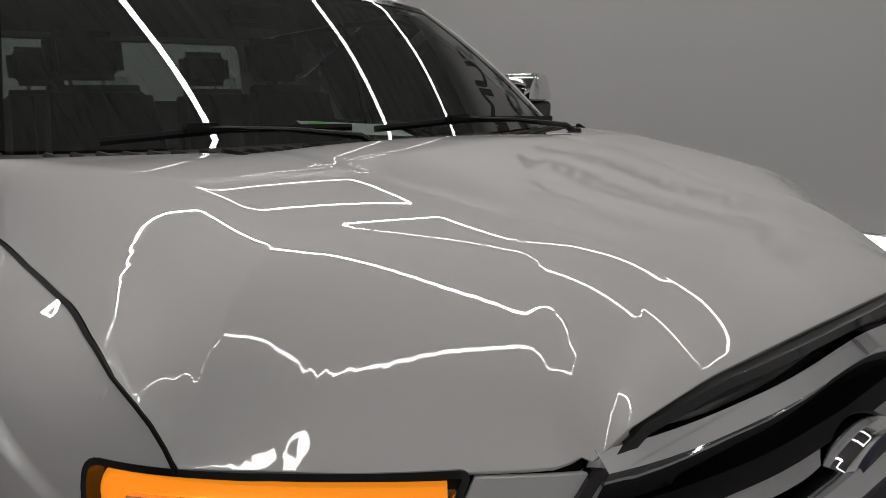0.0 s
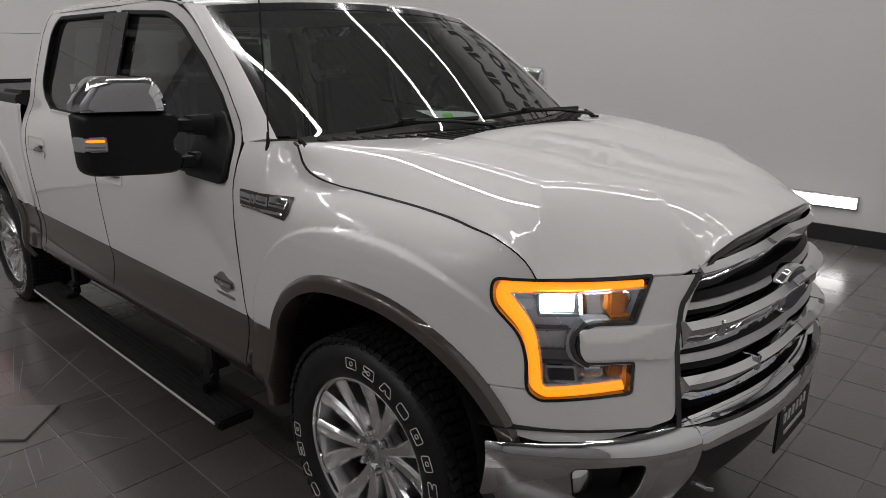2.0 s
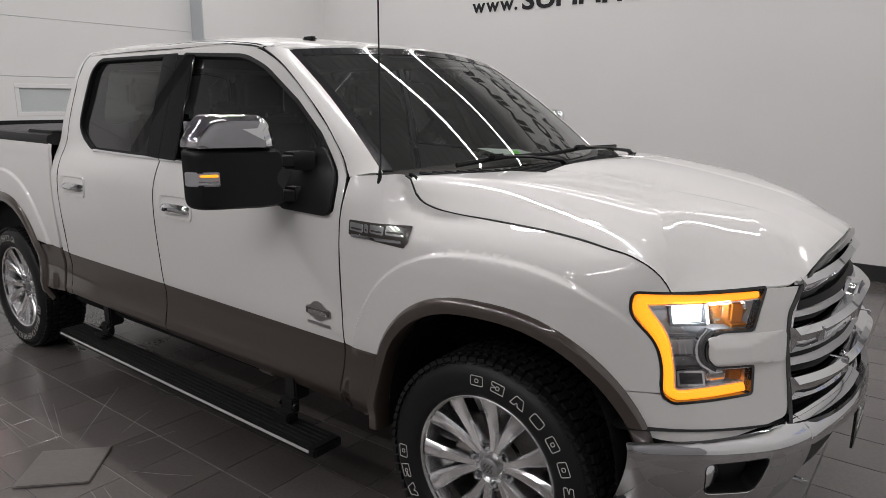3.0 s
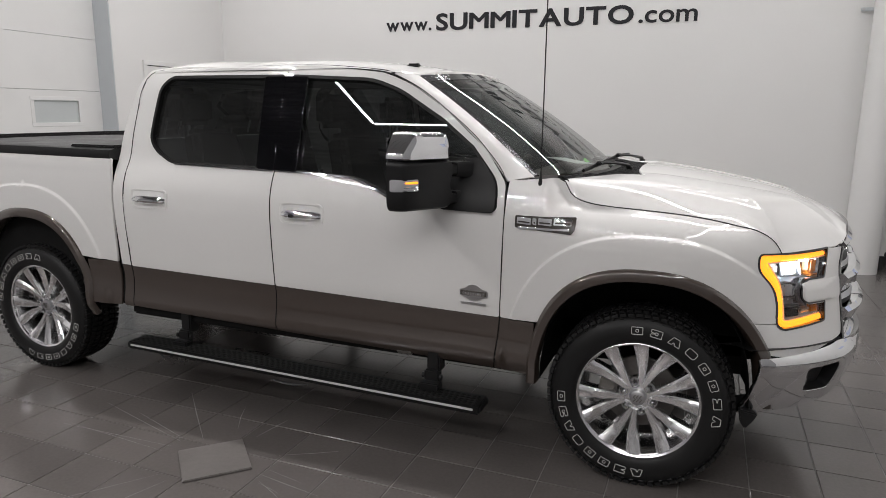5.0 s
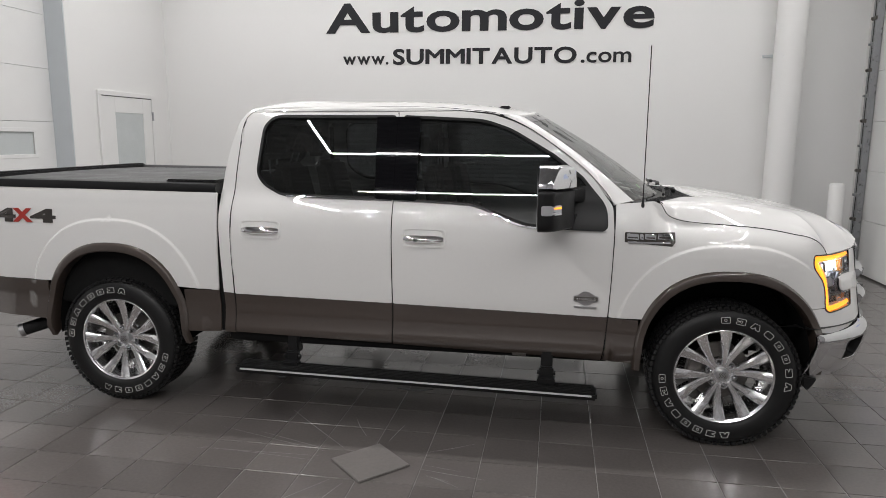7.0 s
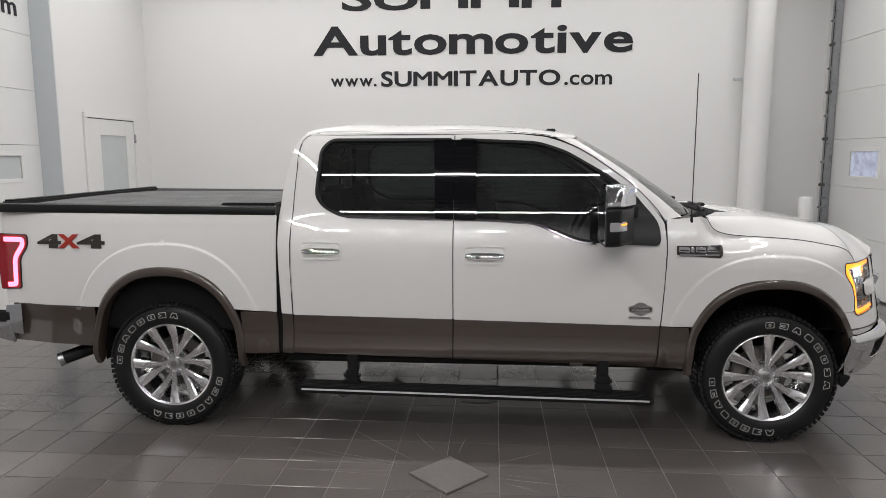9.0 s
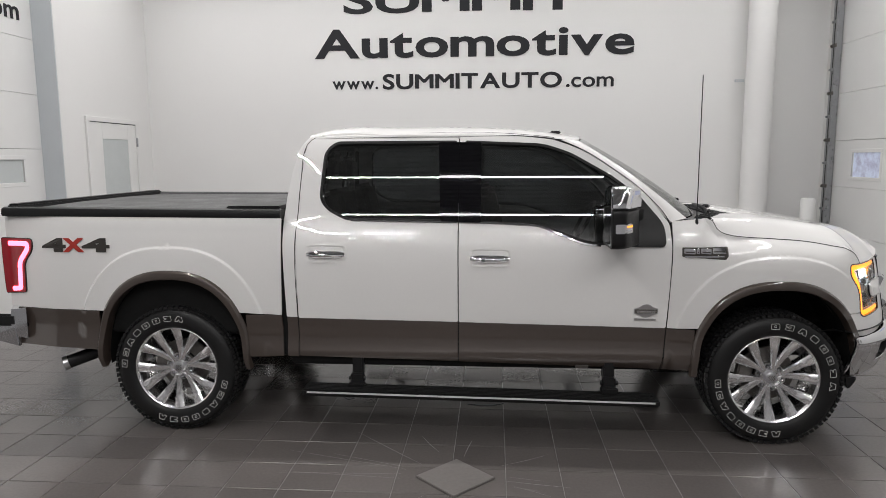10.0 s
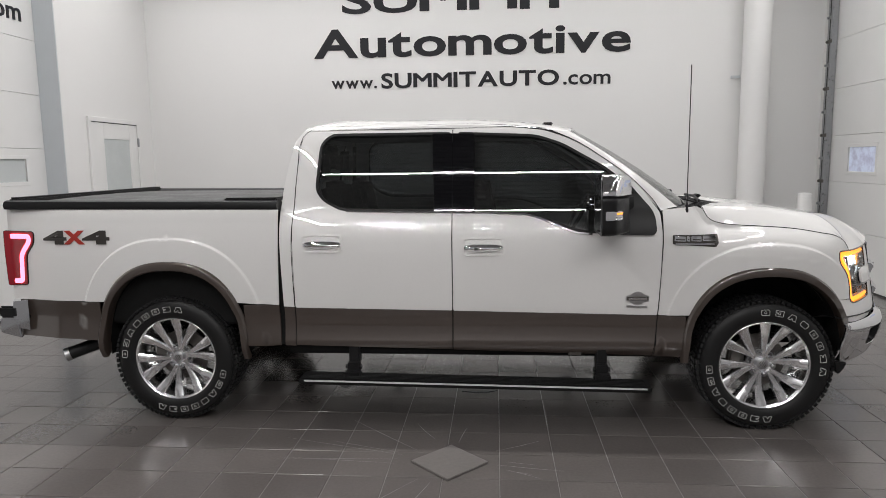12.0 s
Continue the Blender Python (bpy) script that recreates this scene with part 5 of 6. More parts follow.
# --- headlamps
DEEP = .07
for sg in (1, -1):
    F = flank(sg)
    o = (1, -sg, 0)
    hl = surf("headlamp", hl_line, lambda s, z, F=F: lifted2(F, s, z, -DEEP), M_LAMPBOWL, truck, "headlamp with a lit amber C-shaped tube", out=o, step=.03, rim=0)
    # walls of the bowl
    own = bmesh.new()
    a, b = lifted(F, hl_line, -.004), lifted(F, hl_line, -DEEP)
    va, vb = [own.verts.new(p) for p in a], [own.verts.new(p) for p in b]
    for k in range(len(va)):
        j = (k + 1) % len(va)
        own.faces.new((va[k], va[j], vb[j], vb[k]))
    part("lamp_bowl", own, M_LAMPBOWL, hl, "smoky inner bowl")
    ribbon("lamp_bezel", hl_line, F, .008, M_GLOSSBLACK, hl, "black lamp border", lift=.001, thick=.03)
    c_line = dense([(2.684, 1.067), (2.50, 1.063), (2.325, 1.068, .03), (2.318, 1.036, .03), (2.374, .955, .05), (2.378, .872, .05), (2.372, .800, .04), (2.392, .782, .03), (2.600, .802)], .012, False)
    n = len(c_line)
    wid = np.interp(np.linspace(0, 1, n), [0, .25, .42, .5, .6, 1], [.018, .026, .044, .036, .030, .026])
    ribbon("amber_tube", c_line, F, wid, M_AMBER_ON, hl, "glowing amber C-shaped light tube", lift=-.012, thick=.03, closed=False, crown=.006)
    side = np.gradient(c_line, axis=0)
    side = np.stack([side[:, 1], -side[:, 0]], -1) / (np.linalg.norm(side, axis=1)[:, None] + 1e-9)
    wall = c_line - side * (wid[:, None] / 2 + .004)
    if not inside(wall[n // 2 - 1:n // 2], hl_line)[0] or wall[n // 2, 0] < c_line[n // 2, 0]:
        wall = c_line + side * (wid[:, None] / 2 + .004)
    ribbon("tube_wall", wall, F, .004, M_LAMPBOWL, hl, "silver wall beside the tube", lift=-.008, thick=DEEP - .004, closed=False)
    # lit projector
    c = F(np.array([2.455]), np.array([1.025]))[0]
    nrm = (lifted(F, [(2.455, 1.025)], 1.0)[0] - c)
    yaw = math.degrees(math.atan2(nrm[1], nrm[0]))
    M = Matrix.Translation(Vector(c) - Vector(nrm) * .03) @ pose(0, 0, 0, 0, 0, yaw)
    pj = part("projector", box((-.03, -.052, -.033), (.008, .052, .028), .006, 2, None, M), M_REFLECT, hl, "chrome projector box")
    part("projector_lens", box((.008, -.045, -.026), (.014, .045, .022), .004, 2, None, M), M_WHITE_ON, pj, "bright white lit projector lens")
    for q, (s, z, w, h, mt) in enumerate(((2.372, 1.020, .030, .020, M_SMOKE), (2.380, 1.028, .022, .006, M_REFLECT), (2.615, 1.018, .024, .034, M_AMBER), (2.62, .978, .030, .006, M_AMBER), (2.425, .925, .042, .030, M_SMOKE), (2.420, .832, .020, .026, M_REFLECT), (2.465, .830, .026, .024, M_SMOKE), (2.525, .832, .030, .020, M_REFLECT), (2.590, .836, .020, .022, M_AMBER))):
        c = F(np.array([s]), np.array([z]))[0]
        nn = lifted(F, [(s, z)], 1.0)[0] - c
        yw = math.degrees(math.atan2(nn[1], nn[0]))
        part("lamp_reflector" if mt is not M_AMBER else "amber_reflector", box((-.045, -w, -h), (.0, w, h), .008, 2, None, Matrix.Translation(Vector(c) - Vector(nn) * .022) @ pose(0, 0, 0, 0, 0, yw)), mt, hl)
    frame_line = dense([(2.405, .990), (2.508, .990, .006), (2.508, 1.056, .006), (2.405, 1.056, .006)], .012)
    ribbon("projector_frame", frame_line, F, .008, M_GUN, hl, "dark frame round the projector", lift=-.014, thick=.03)
    for q in (.956, .900, .862):
        ribbon("divider", np.array([(2.392, q), (2.44, q), (2.478, q)]), F, .005, M_GUN, hl, "dark divider bar", lift=-.016, thick=.04, closed=False)
    low_line = dense([(2.405, .812), (2.478, .812, .006), (2.478, .852, .006), (2.405, .852, .006)], .010)
    low_box = surf("lower_projector", low_line, lambda s, z, F=F: lifted2(F, s, z, -.020), M_GLOSSBLACK, hl, "dark lower lamp lens", out=o, step=.012, rim=.02)
    ribbon("lens_frame", low_line, F, .007, M_CHROME, low_box, "chrome lens frame", lift=-.016, thick=.02)
    # an added glowing strip that throws white light onto the side reflector
    fill_ends = F(np.array([2.512, 2.512]), np.array([.992, 1.042]))
    part("fill_strip", tube([Vector(q) - Vector(nrm) * .018 for q in fill_ends], .006, 6), M_WHITE_ON, hl, "added white glowing strip that brightens the lamp's inside")
    bowl = lambda s, z, F=F: lifted2(F, s, z, -.028 - .035 * np.sqrt(np.clip(1 - ((np.ravel(s) - 2.575) / .075)**2, 0, 1)))
    surf("side_reflector", dense([(2.515, 1.045, .01), (2.655, 1.045, .01), (2.640, .978, .01), (2.515, .985, .01)], .015), bowl, M_REFLECT, hl, "silver curved reflector", out=o, step=.012, rim=.01)
    for q in range(5):
        ribbon("box_rib", np.array([(2.385 + .018 * q, .900), (2.385 + .018 * q, .950)]), F, .004, M_SMOKE, hl, lift=-.020, thick=.03, closed=False)
    # a second added glow, tucked under the amber tube, to brighten the bowl
    fill_ends = F(np.array([2.53, 2.64]), np.array([1.046, 1.046]))
    part("fill_strip", tube([Vector(q) - Vector(nrm) * .030 for q in fill_ends], .005, 6), M_WHITE_ON, hl, "added white glowing strip that brightens the lamp's inside")
    fl = dense([(2.52, .972), (2.480, .935, .03), (2.478, .880, .03), (2.515, .857)], .012, False)
    ribbon("chrome_frame", fl, F, .012, M_GUN, hl, "dark gunmetal frame", lift=-.004, thick=.04, closed=False)
    ribbon("chrome_frame", fl - np.array([.012, 0]), F, .010, M_CHROME, hl, "chrome inner frame", lift=-.012, thick=.04, closed=False)
    lens = surf("lamp_lens", hl_line, lambda s, z, F=F: lifted2(F, s, z, -.003), G_CLEAR, hl, "clear polycarbonate lens", out=o, step=.03, rim=0)
    lens.visible_shadow = False
    # the white bar that reaches into the lamp, proud, with a broad bevel above
    finger = dense([(2.497, .956, .022), (2.497, .872, .022), (2.745, .868, .02), (2.765, .958, .02)], .012)

    def proud(s_, z_, F=F):
        s_, z_ = np.ravel(s_), np.ravel(z_)
        h = .011 * np.minimum(1, np.minimum(np.minimum((.962 - z_) / .036, (z_ - .862) / .014), np.minimum((s_ - 2.487) / .020, (2.760 - s_) / .14)).clip(0))
        return lifted2(F, s_, z_, .004 + h)

    surf("nose_bar", finger, proud, M_PAINT, truck, "pearl white bar reaching into the headlamp", out=o, step=.009, rim=.03)

# --- wheels
def spoke_mesh(bm, ang, spread_in, spread_out):
    secs = []
    for t in np.linspace(0, 1, 8):
        r = .060 + t * .196
        h = .070 + .036 * t - .006 * math.sin(math.pi * t)
        w = .0125 + .0205 * t
        a = radians(ang + spread_in + (spread_out - spread_in) * t)
        c, s = math.cos(a), math.sin(a)
        pts = []
        for u, v in ((-w * .9, -.06), (-w, -.006), (-w * .6, .004), (w * .6, .004), (w, -.006), (w * .9, -.06)):
            pts.append(Vector((r * c - u * s, r * s + u * c, h + v)))
        secs.append(pts)
    sweep(secs, bm=bm)


def make_wheel(front):
    prof = [(.262, .100), (.258, .116), (.266, .121), (.272, .118), (.272, .106), (.258, .098), (.246, .06), (.240, -.08), (.262, -.12), (.272, -.118)]
    rim = part("wheel", lathe(prof, 72), M_ALLOY, None, "polished twelve-spoke alloy wheel")
    bm = bmesh.new()
    lathe([(.0, .060), (.068, .062), (.080, .050), (.082, .02), (.07, .0), (.0, .0)], 48, bm)
    part("hub", bm, M_ALLOY, rim)
    for k in range(6):
        for sp in (-1, 1):
            bm = bmesh.new()
            spoke_mesh(bm, 75 + 60 * k, sp * 8, sp * 15)
            part("spoke", bm, M_ALLOY, rim)
    for k in range(6):
        a = radians(105 + 60 * k)
        bm = lathe([(.0, .040), (.007, .039), (.0115, .030), (.0125, .0), (.0125, -.02)], 6, None, pose(.066 * math.cos(a), .066 * math.sin(a), .052))
        part("lug_nut", bm, M_CHROME, rim)
        part("lug_recess", lathe([(.0185, .0), (.0195, .0125), (.022, .012), (.023, .0)], 16, None, pose(.066 * math.cos(a), .066 * math.sin(a), .056)), M_STEEL, rim)
    cap = part("centre_cap", lathe([(0, .088), (.026, .087), (.034, .082), (.038, .066), (.038, .05)], 36), M_STEEL, rim, "satin centre cap")
    for dx in (-.013, 0, .013):
        part("cap_marking", tube([(dx - .004, -.016, .0885), (dx + .006, -.005, .089), (dx - .005, .005, .089), (dx + .005, .016, .0885)], .0022, 6), M_ROTOR, cap)
    tp = [(.262, .100), (.270, .122), (.285, .133), (.315, .139), (.345, .137), (.368, .127), (.384, .112), (.391, .098), (.3925, .085), (.3925, -.085), (.392, -.108), (.385, -.120), (.345, -.138), (.315, -.139), (.285, -.133), (.262, -.10)]
    tyre = part("tyre", lathe(tp, 84), M_RUBBER, rim, "black all-terrain tyre", sharp=60)
    bm = bmesh.new()
    for k in range(72):
        for j, (y, wd) in enumerate(((-.106, .030), (-.062, .034), (-.021, .032), (.021, .032), (.062, .034), (.106, .030))):
            a = 360 / 72 * (k + (.5 if j % 2 else 0)) + (3 if j in (1, 4) else 0)
            rr = .4045 if abs(y) < .1 else .4005
            box((-.0125, -wd / 2, -.014), (.0125, wd / 2, 0), 0, 1, bm, pose(0, 0, 0, 0, 0, a) @ pose(rr, 0, y, 0, 90, 0) @ pose(0, 0, 0, 0, 0, 90 + (12 if j % 2 else -12)))
    tagged(part("tread", bm, M_RUBBER, tyre, "blocky tread", flat=True), kind="stuff")
    bm = bmesh.new()
    for k in range(56):
        box((-.009, -.014, -.006), (.009, .010, .002), 0, 1, bm, pose(0, 0, 0, 0, 0, 360 / 56 * k) @ pose(.384, 0, .113, 0, 52, 0) @ pose(0, 0, 0, 0, 0, 90))
    tagged(part("shoulder_tread", bm, M_RUBBER, tyre, "small shoulder lugs", flat=True), kind="stuff")
    # raised outlined marks, eight to a row, as plain closed shapes
    SHAPES = ([(-1, -1, .5), (1, -1, .5), (1, 1, .5), (-1, 1, .5)], [(-1, -1, .9), (1, -1, .9), (1, 1, .9), (-1, 1, .9)], [(-1.1, -1, .2), (-.2, -1, .2), (.1, -.2, .2), (.4, -1, .2), (1.1, -1, .2), (.6, 1, .2), (-.6, 1, .2)], [(-1, -1, .2), (1, -1, .3), (1, -.3, .2), (.2, 0, .2), (1, .3, .2), (1, 1, .3), (-1, 1, .2)])
    for a0, span in (((44, -98), (229, 90)) if front else ((128, -92), (-62, -92))):
        for k in range(8):
            bm = bmesh.new()
            a = radians(a0 - span / 2 + span * k / 7)
            r, u, v = .331, .0235, .0165
            rows = [dense([(p[0] * u, p[1] * v, *[q * .012 for q in p[2:]]) for p in SHAPES[(k * 3 + (k > 4)) % 4]], .006)]
            if k % 4 in (0, 1):
                rows.append(dense([(-.006, -.006, .004), (.006, -.006, .004), (.006, .006, .004), (-.006, .006, .004)], .005))
            for loop8 in rows:
                pts = [Vector((r * math.cos(a) - p[0] * math.sin(a) + p[1] * math.cos(a), r * math.sin(a) + p[0] * math.cos(a) + p[1] * math.sin(a), .1392)) for p in loop8]
                for p, q in zip(pts, pts[1:] + pts[:1]):
                    tube([p, q], .0016, 5, bm, cap=False)
            part("sidewall_marking", bm, M_WHITEMARK, tyre, "raised white outlined mark")
    part("brake_disc", lathe([(.08, .0), (.165, .0), (.165, -.02), (.08, -.02)], 40, None, pose(0, 0, -.005)), M_ROTOR, rim, "grey iron brake disc")
    part("brake_caliper", prism([(.10, -.08), (.18, -.07), (.18, .07), (.10, .08)], .06, .01, 2, None, pose(0, 0, -.035) @ pose(0, 0, 0, 0, 0, 170)), M_ROTOR, rim, "rusty grey brake caliper")
    return rim


for front, cx in ((True, 1.842), (False, -1.842)):
    w = make_wheel(front)
    w.parent = truck
    w.matrix_basis = pose(cx, -.8585, .4035, 90, 0, 0)
    c = copy_thing(w, pose(cx, .8585, .4035, 90, 0, 180))
    c.parent = truck
    part("axle", tube([(cx, -.72, .40), (cx, .72, .40)], .05, 12), M_DARK, truck)

# --- underbody
bm = bmesh.new()
for y in (-.45, .45):
    box((-2.85, y - .05, .50), (2.45, y + .05, .66), .01, 1, bm)
box((-1.0, -.30, .42), (1.3, .30, .60), .04, 2, bm)
box((-.95, -.70, .46), (.55, -.35, .60), .04, 2, bm)
box((-.4, .30, .46), (1.0, .70, .60), .04, 2, bm)
box((1.25, -.35, .33), (2.2, .35, .60), .05, 2, bm)
tube([(-1.842, 0, .42), (.6, 0, .47)], .05, 12, bm)
part("chassis_frame", bm, M_DARK, truck, "black chassis frame")
part("engine_bay", box((1.35, -.60, .62), (2.45, .60, 1.02), .05), M_DARK, truck)

# --- running board
for sg in (1, -1):
    y = -sg * 1.03
    rbd = part("running_board", box((-1.00, min(y - .075, y + .075), .275), (1.15, max(y - .075, y + .075), .318), .010, 2), M_TRIM, truck, "black powered running board, lowered")
    rbd.matrix_basis = pose(0, 0, 0, 0, .7, 0)
    bm = bmesh.new()
    for k in range(5):
        box((-.97, y - .055 + k * .024, .317), (1.12, y - .045 + k * .024, .322), .001, 1, bm)
    part("tread_rib", bm, M_TRIM, rbd, flat=True)
    part("bright_strip", box((-.965, y - sg * .079 - .003, .298), (1.12, y - sg * .079 + .003, .308), .001), M_BRIGHT, rbd, "bright metal edge strip", flat=True)
    for x in (-.67, .87):
        bm = box((x - .050, y + sg * .02 - .03, .312), (x + .050, y + sg * .02 + .03, .352), .006)
        box((x - .040, y + sg * .05 - .02, .335), (x + .040, y + sg * .05 + .02, .405), .008, 2, bm)
        box((x - .034, y + sg * .10 - .05, .385), (x + .034, y + sg * .10 + .03, .51), .008, 2, bm)
        for q in (-1, 1):
            lathe([(.0, -.006), (.014, -.006), (.014, .006), (0, .006)], 12, bm, pose(x + q * .046, y + sg * .04, .372, 0, 90, 0))
        part("board_arm", bm, M_BLACK, truck, "black folding step arm")

# --- mirrors
for sg in (1, -1):
    def my(v):
        return -sg * v
    def swept(x, y):
        """The outer end of the housing sweeps back."""
        return x - .55 * max(0, y - 1.14) * min(1, max(0, (x - .80) / .15))
    def plan(pts):
        return [(swept(a, b), my(b)) for a, b in pts]
    def shell(rows, pts, yc, zc, n=48):
        return sweep([[Vector((swept(x, yc + k * (p[0] - yc)), my(yc + k * (p[0] - yc)), zc + k * (p[1] - zc))) for p in loop_of(pts, n)] for x, k in rows])
    body = [(1.350, 1.229, .05), (1.352, 1.446, .01), (1.062, 1.446, .02), (1.042, 1.425, .015), (1.044, 1.372, .02), (1.072, 1.352, .015), (1.072, 1.312, .015), (1.044, 1.292, .02), (1.042, 1.245, .02), (1.075, 1.227, .04)]
    mir = part("door_mirror", shell(((.800, .94), (.815, 1.0), (.92, 1.0), (.955, .985), (.978, .95), (.990, .88)), body, 1.20, 1.336, 64), M_BLACK, truck, "black tow mirror with a chrome cap", sharp=50)
    cap = [(1.354, 1.449, .008), (1.352, 1.475, .03), (1.290, 1.566, .035), (1.115, 1.566, .045), (1.085, 1.500, .05), (1.078, 1.449, .008)]
    part("mirror_cap", shell(((.803, .94), (.815, 1.0), (.93, 1.0), (.962, .975), (.972, .93), (.984, .90), (.992, .80), (.996, .6)), cap, 1.215, 1.455, 64), M_CHROME, mir, "chrome mirror cap", sharp=22)
    tl = part("turn_lamp", prism(plan([(.890, 1.350), (.895, 1.357), (.965, 1.356), (.985, 1.345), (.997, 1.322), (1.002, 1.283), (.985, 1.276), (.96, 1.29)]), .050, .004, 2, None, pose(0, 0, 1.318)), M_SMOKE, mir, "clear ribbed turn lamp with amber segment")
    part("amber_segment", prism(plan([(.985, 1.342), (.999, 1.324), (1.005, 1.288), (.980, 1.288)]), .010, .002, 1, None, pose(0, 0, 1.350)), M_AMBER_ON, tl, "amber lamp segment")
    for z in (1.321, 1.332):
        part("lamp_rib", prism(plan([(.975, 1.347), (.990, 1.338), (1.000, 1.320), (1.005, 1.288), (.98, 1.288)]), .005, .001, 1, None, pose(0, 0, z)), M_REFLECT, tl, "bright lamp rib")
    part("mirror_glass", box((.797, min(my(1.10), my(1.33)), 1.25), (.799, max(my(1.10), my(1.33)), 1.54), .0), M_CHROME, mir, "mirror glass", flat=True)
    for z in (1.393, 1.262):
        sec = lambda x, y, h: [Vector((x + q[0] * .030, my(y), z + q[1] * h)) for q in ((-1, -.8), (-.8, -1), (.8, -1), (1, -.8), (1, .8), (.8, 1), (-.8, 1), (-1, .8))]
        part("mirror_arm", sweep([sec(.925, 1.10, .022), sec(.94, 1.05, .022), sec(.965, 1.005, .022)]), M_BLACK, mir, "black telescoping arm")
        part("arm_socket", sweep([sec(.965, 1.010, .032), sec(.985, .985, .036), sec(1.02, .955, .036)]), M_BLACK, mir, "black arm socket")
    F = flank(sg)
    surf("mirror_base", dense([(.90, 1.205, .03), (1.172, 1.200, .03), (1.168, 1.325, .05), (1.07, 1.445, .03), (.95, 1.42, .05)], .03), lambda s, z, F=F: lifted2(F, s, z, .022), M_BLACK, mir, "black triangular mirror base", out=(0, -sg, 0), step=.04, rim=.02)

# --- door handles, badges, aerial
F = flank(1)
for sg in (1, -1):
    Fs = flank(sg)
    for x0, x1, z in ((.022, .276, 1.132), (-.976, -.722, 1.152)):
        ring = dense([(x0, z - .053, .03), (x1, z - .053, .03), (x1, z + .053, .03), (x0, z + .053, .03)], .02)

        def scoop(s_, z_, Fs=Fs, xm=(x0 + x1) / 2, zm=z):
            s_, z_ = np.ravel(s_), np.ravel(z_)
            return lifted2(Fs, s_, z_, .0035 - .016 * (1 - np.clip(np.abs(s_ - xm) / .118, 0, 1)**4) * (1 - np.clip(np.abs(z_ - zm) / .046, 0, 1)**4))

        cup = surf("handle_cup", ring, scoop, M_PAINT, truck, "pearl white handle recess", out=(0, -sg, 0), step=.010, rim=.006)
        ribbon("cup_edge", ring, Fs, .0045, M_PAINT, cup, lift=.005)
        own = []
        for k, x in enumerate(np.linspace(x0 + .010, x1 - .010, 15)):
            q = Fs(np.array([x]), np.array([z - .004]))[0]
            e = abs(k - 7) / 7
            h, d = .021 - .006 * e**4, .030 - .020 * e**3
            own.append([Vector((q[0], q[1] - sg * b_, q[2] + a_)) for a_, b_ in ((-h, d - .014), (-h * .6, d - .003), (-h * .25, d), (h * .1, d - .001), (h * .7, d - .009), (h, d - .018), (h, d - .026), (-h, d - .026))])
        hd = part("door_handle", sweep(own), M_CHROME, cup, "chrome pull handle", sharp=30)
        if x0 > 0:
            q = Fs(np.array([x0 + .085]), np.array([z - .006]))[0]
            part("keyhole_cap", box((q[0] - .012, q[1] - sg * .034 - .003, z - .016), (q[0] + .012, q[1] - sg * .034 + .003, z + .002), .002, 1), M_GLOSSBLACK, hd, "small black lock cap")
    part("aerial", tube([(1.362, -.935, 1.36), (1.362, -.935, 2.19)], .0030, 6), M_BLACK, truck, "thin black whip aerial") if sg == 1 else None
part("aerial_base", lathe([(0, .07), (.004, .065), (.006, .04), (.011, .015), (.013, -.005), (.009, -.025), (0, -.03)], 14, None, pose(1.362, -.938, 1.325)), M_BLACK, truck, "black aerial base")


def decal(name, outline, off, material, parent, label="", fn=F, step=.02, rim=.004):
    return surf(name, outline, lambda s, z: lifted2(fn, s, z, off), material, parent, label, out=(0, -1, 0), step=step, rim=rim)


bd = decal("fender_badge", dense([(1.270, 1.200, .006), (1.535, 1.200, .006), (1.535, 1.150, .004), (1.520, 1.130, .004), (1.270, 1.148, .006)], .02), .006, M_BADGE, truck, "dark badge with chrome plain blocks")
for a, b in ((1.280, 1.342), (1.350, 1.366), (1.376, 1.432), (1.442, 1.518)):
    decal("badge_block", dense([(a, 1.166, .004), (b, 1.162, .004), (b, 1.190, .004), (a, 1.194, .004)], .01), .011, M_CHROME, bd, step=.012)
    decal("badge_inset", dense([(a + .006, 1.172), (b - .005, 1.170), (b - .005, 1.175), (a + .006, 1.177)], .01), .0125, M_BADGE, bd, step=.012)
decal("badge_bar", dense([(1.285, 1.143), (1.512, 1.143), (1.508, 1.150), (1.285, 1.152)], .02), .011, M_CHROME, bd)
kr = decal("trim_badge", dense([(1.008, .803, .004), (1.008, .832, .004), (1.035, .838, .01), (1.055, .856, .02), (1.076, .860, .02), (1.097, .856, .02), (1.117, .838, .01), (1.144, .832, .004), (1.144, .803, .004), (1.115, .796, .01), (1.092, .780, .02), (1.060, .780, .02), (1.037, .796, .01)], .012), .006, M_STEEL, truck, "steel shield badge over a small bar")
decal("badge_band", dense([(1.013, .807), (1.139, .807), (1.139, .828), (1.013, .828)], .012), .010, M_ROTOR, kr)
for k in range(9):
    decal("badge_mark", dense([(1.026 + k * .0118, .808), (1.033 + k * .0118, .808), (1.033 + k * .0118, .821), (1.026 + k * .0118, .821)], .01), .012, M_CHROME, kr, step=.01)
decal("badge_bar", dense([(1.012, .762), (1.135, .760), (1.135, .770), (1.012, .772)], .02), .006, M_STEEL, kr)
B = flank(1, True)
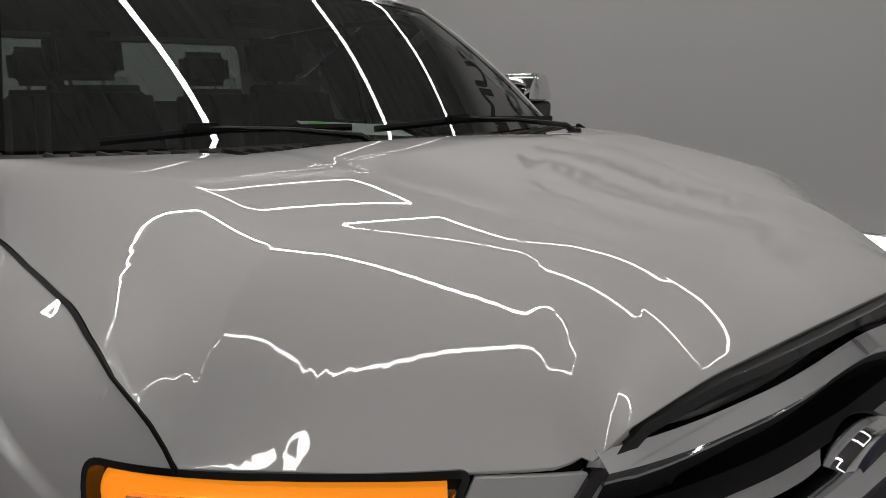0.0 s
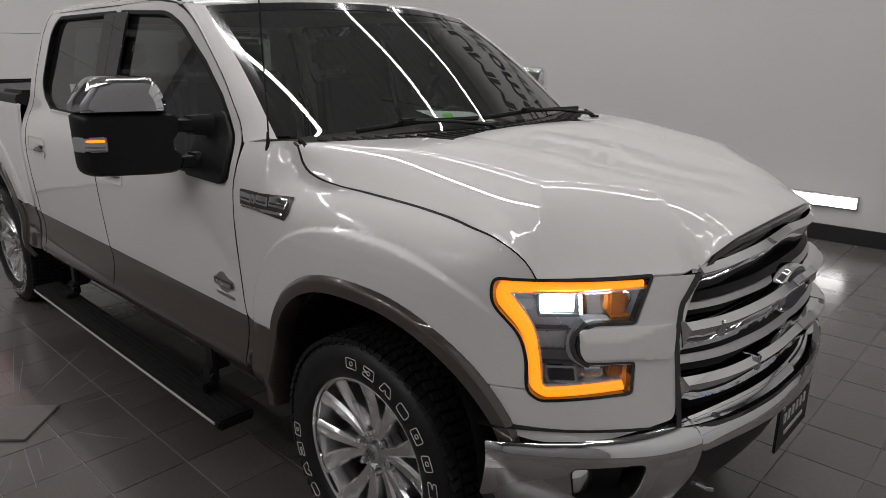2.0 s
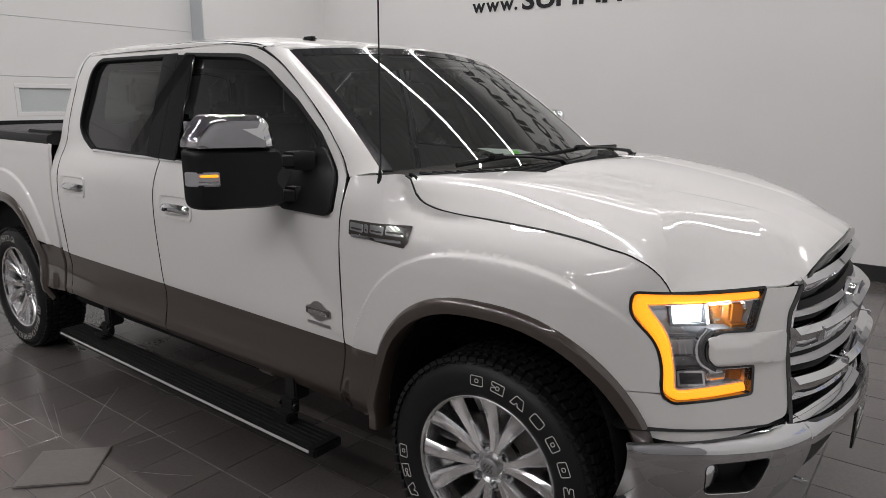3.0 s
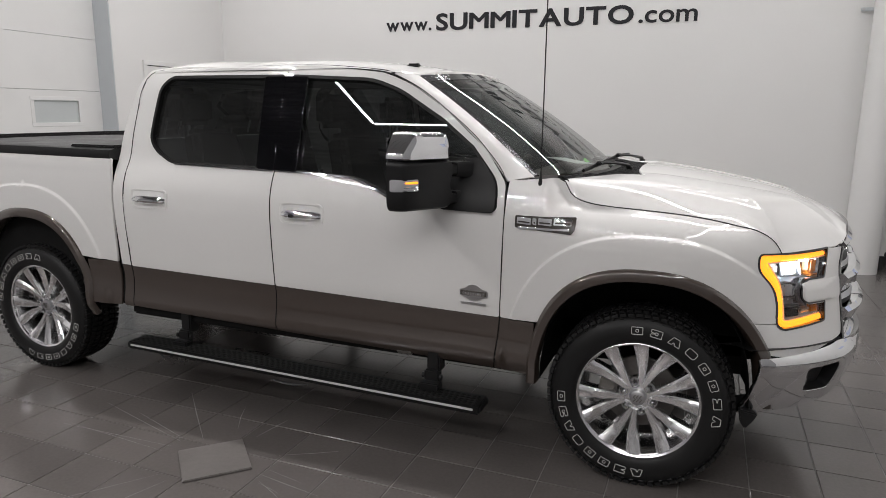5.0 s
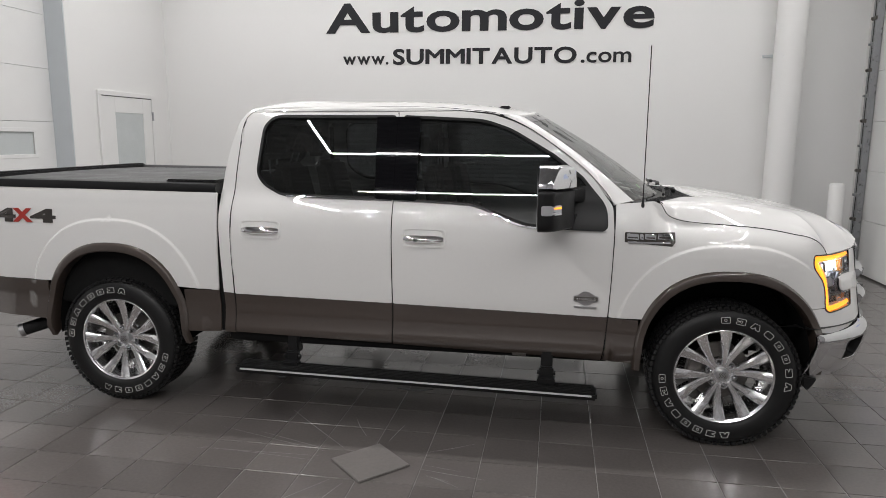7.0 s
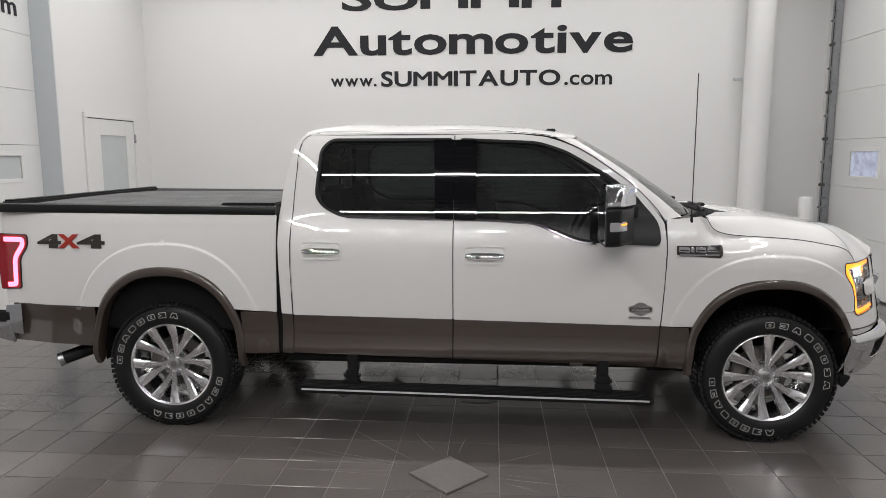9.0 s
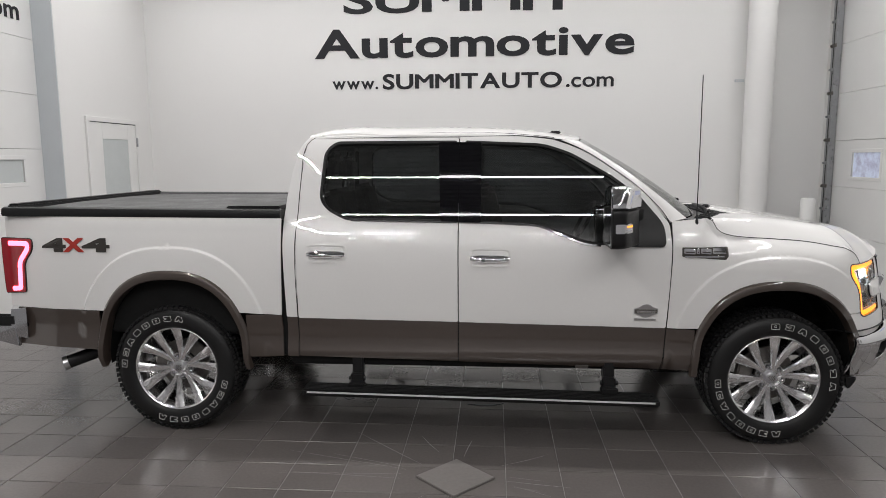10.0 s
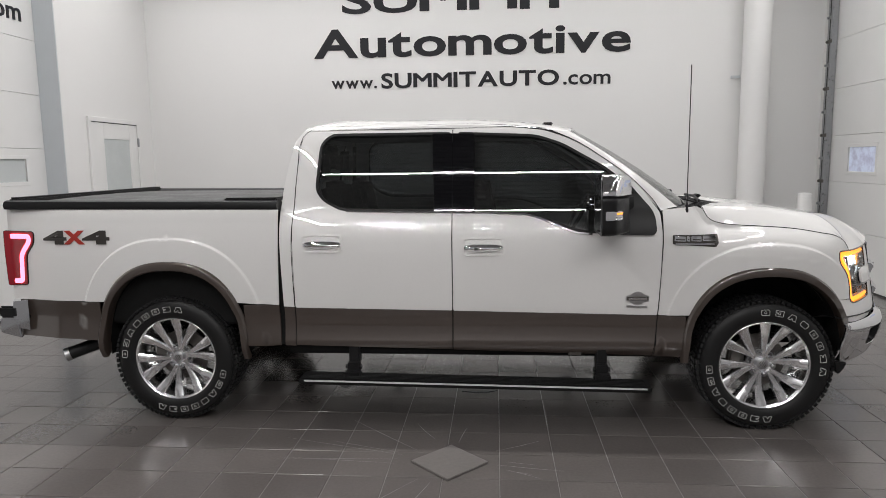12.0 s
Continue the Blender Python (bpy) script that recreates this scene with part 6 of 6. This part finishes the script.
for ch, x0, x1, mt in (("4", -2.655, -2.495, M_BADGE), ("X", -2.515, -2.375, M_REDPAINT), ("4", -2.390, -2.210, M_BADGE)):
    me = letters(ch, x1 - x0, .088, .004, .055)
    for v in me.vertices:
        q = lifted(B, [(x0 + v.co.x, 1.155 + v.co.z)], .003 - v.co.y)[0]
        v.co = Vector(q)
    mesh_ob("bed_decal", me, mt, truck, "dark grey and red four-wheel-drive decal", flat=True)
part("filler_cap", lathe([(0, .006), (.018, .005), (.021, 0)], 18, None, pose(1.275, -.985, .525, 90, 0, 0)), M_BROWN, truck, "small round plug")
part("roof_aerial", box((.53, -.545, 1.876), (.60, -.51, 1.896), .008, 2), M_BLACK, truck, "small black roof aerial")


# ---------------------------------------------------------------- small things on the floor and under the vehicle
rng = random.Random(11)
bm = bmesh.new()
tube([(.02, -1.125, .268), (.10, -1.128, .262), (.17, -1.128, .264), (.235, -1.122, .275)], [.006, .010, .009, .004], 6, bm, scale2=.6)
part("hanging_flap", bm, M_BLACK, truck, "loose black rubber flap under the running board")
part("hanging_flap", tube([(-.73, -1.12, .292), (-.70, -1.125, .284), (-.66, -1.12, .290)], [.004, .008, .004], 6), M_BLACK, truck, "loose black rubber flap under the running board")
part("step_motor", box((.66, -.98, .455), (.76, -.90, .485), .012, 2), M_ROTOR, truck, "grey step motor under the sill")

# pale scratches and drag marks on the tiles round the loose one
for k in range(16):
    a = rng.uniform(0, 2 * math.pi)
    r0, r1 = rng.uniform(.24, .34), rng.uniform(.45, 1.1)
    w = rng.uniform(.0012, .003)
    x0, y0, x1, y1 = -.03 + r0 * math.cos(a), -1.53 + r0 * math.sin(a), -.03 + r1 * math.cos(a + rng.uniform(-.12, .12)), -1.53 + r1 * math.sin(a + rng.uniform(-.12, .12))
    if not -2.6 < y1 < -.9:
        continue
    d = Vector((x1 - x0, y1 - y0, 0)).normalized()
    q = Vector((-d.y, d.x, 0)) * w
    own = bmesh.new()
    z = .0011
    a0, a1, mid = Vector((x0, y0, z)), Vector((x1, y1, z)), Vector(((x0 + x1) / 2 + rng.uniform(-.01, .01), (y0 + y1) / 2, z))
    ring = [own.verts.new(p) for p in (a0 - q * .3, mid - q, a1 - q * .2, a1 + q * .2, mid + q, a0 + q * .3)]
    own.faces.new((ring[0], ring[1], ring[4], ring[5]))
    own.faces.new((ring[1], ring[2], ring[3], ring[4]))
    part("scratch", own, M_SCRATCH, floor, "pale scratch on the tiles", flat=True)


# ---------------------------------------------------------------- floor tiles, last
TILE, X0, Y0 = .3, -.957, -1.112
tile_mesh = bpy.data.meshes.new("tile")
bm = box((-TILE / 2 + .0025, -TILE / 2 + .0025, -.010), (TILE / 2 - .0025, TILE / 2 - .0025, 0), .0015, 1)
bm.to_mesh(tile_mesh)
bm.free()
tile_mesh.materials.append(M_TILE)
rest_v, rest_f, near_count = [], [], 0
rng = random.Random(4)
for i in range(-16, 20):
    for j in range(-22, 22):
        x, y = X0 + (i + .5) * TILE, Y0 + (j + .5) * TILE
        if not (-5.2 < x < 4.85 and -7.6 < y < 5.35):
            continue
        if -2.9 < x < 2.9 and -2.75 < y < -.55:
            ob = new("tile", tile_mesh)
            ob.parent = floor
            ob.location = (x, y, rng.uniform(-.0006, .0006))
            near_count += 1
        else:
            h = TILE / 2 - .0025
            z = rng.uniform(-.0006, .0006)
            k = len(rest_v)
            rest_v += [(x - h, y - h, z), (x + h, y - h, z), (x + h, y + h, z), (x - h, y + h, z)]
            rest_v += [(a, b, c - .01) for a, b, c in rest_v[k:k + 4]]
            rest_f += [(k, k + 1, k + 2, k + 3)] + [(k + q, k + q + 4, k + (q + 1) % 4 + 4, k + (q + 1) % 4) for q in range(4)]
me = bpy.data.meshes.new("far_tiles")
me.from_pydata(rest_v, [], rest_f)
me.materials.append(M_TILE_FAR)
ft = new("far_tiles", me)
ft.parent = floor
tagged(ft, kind="stuff")
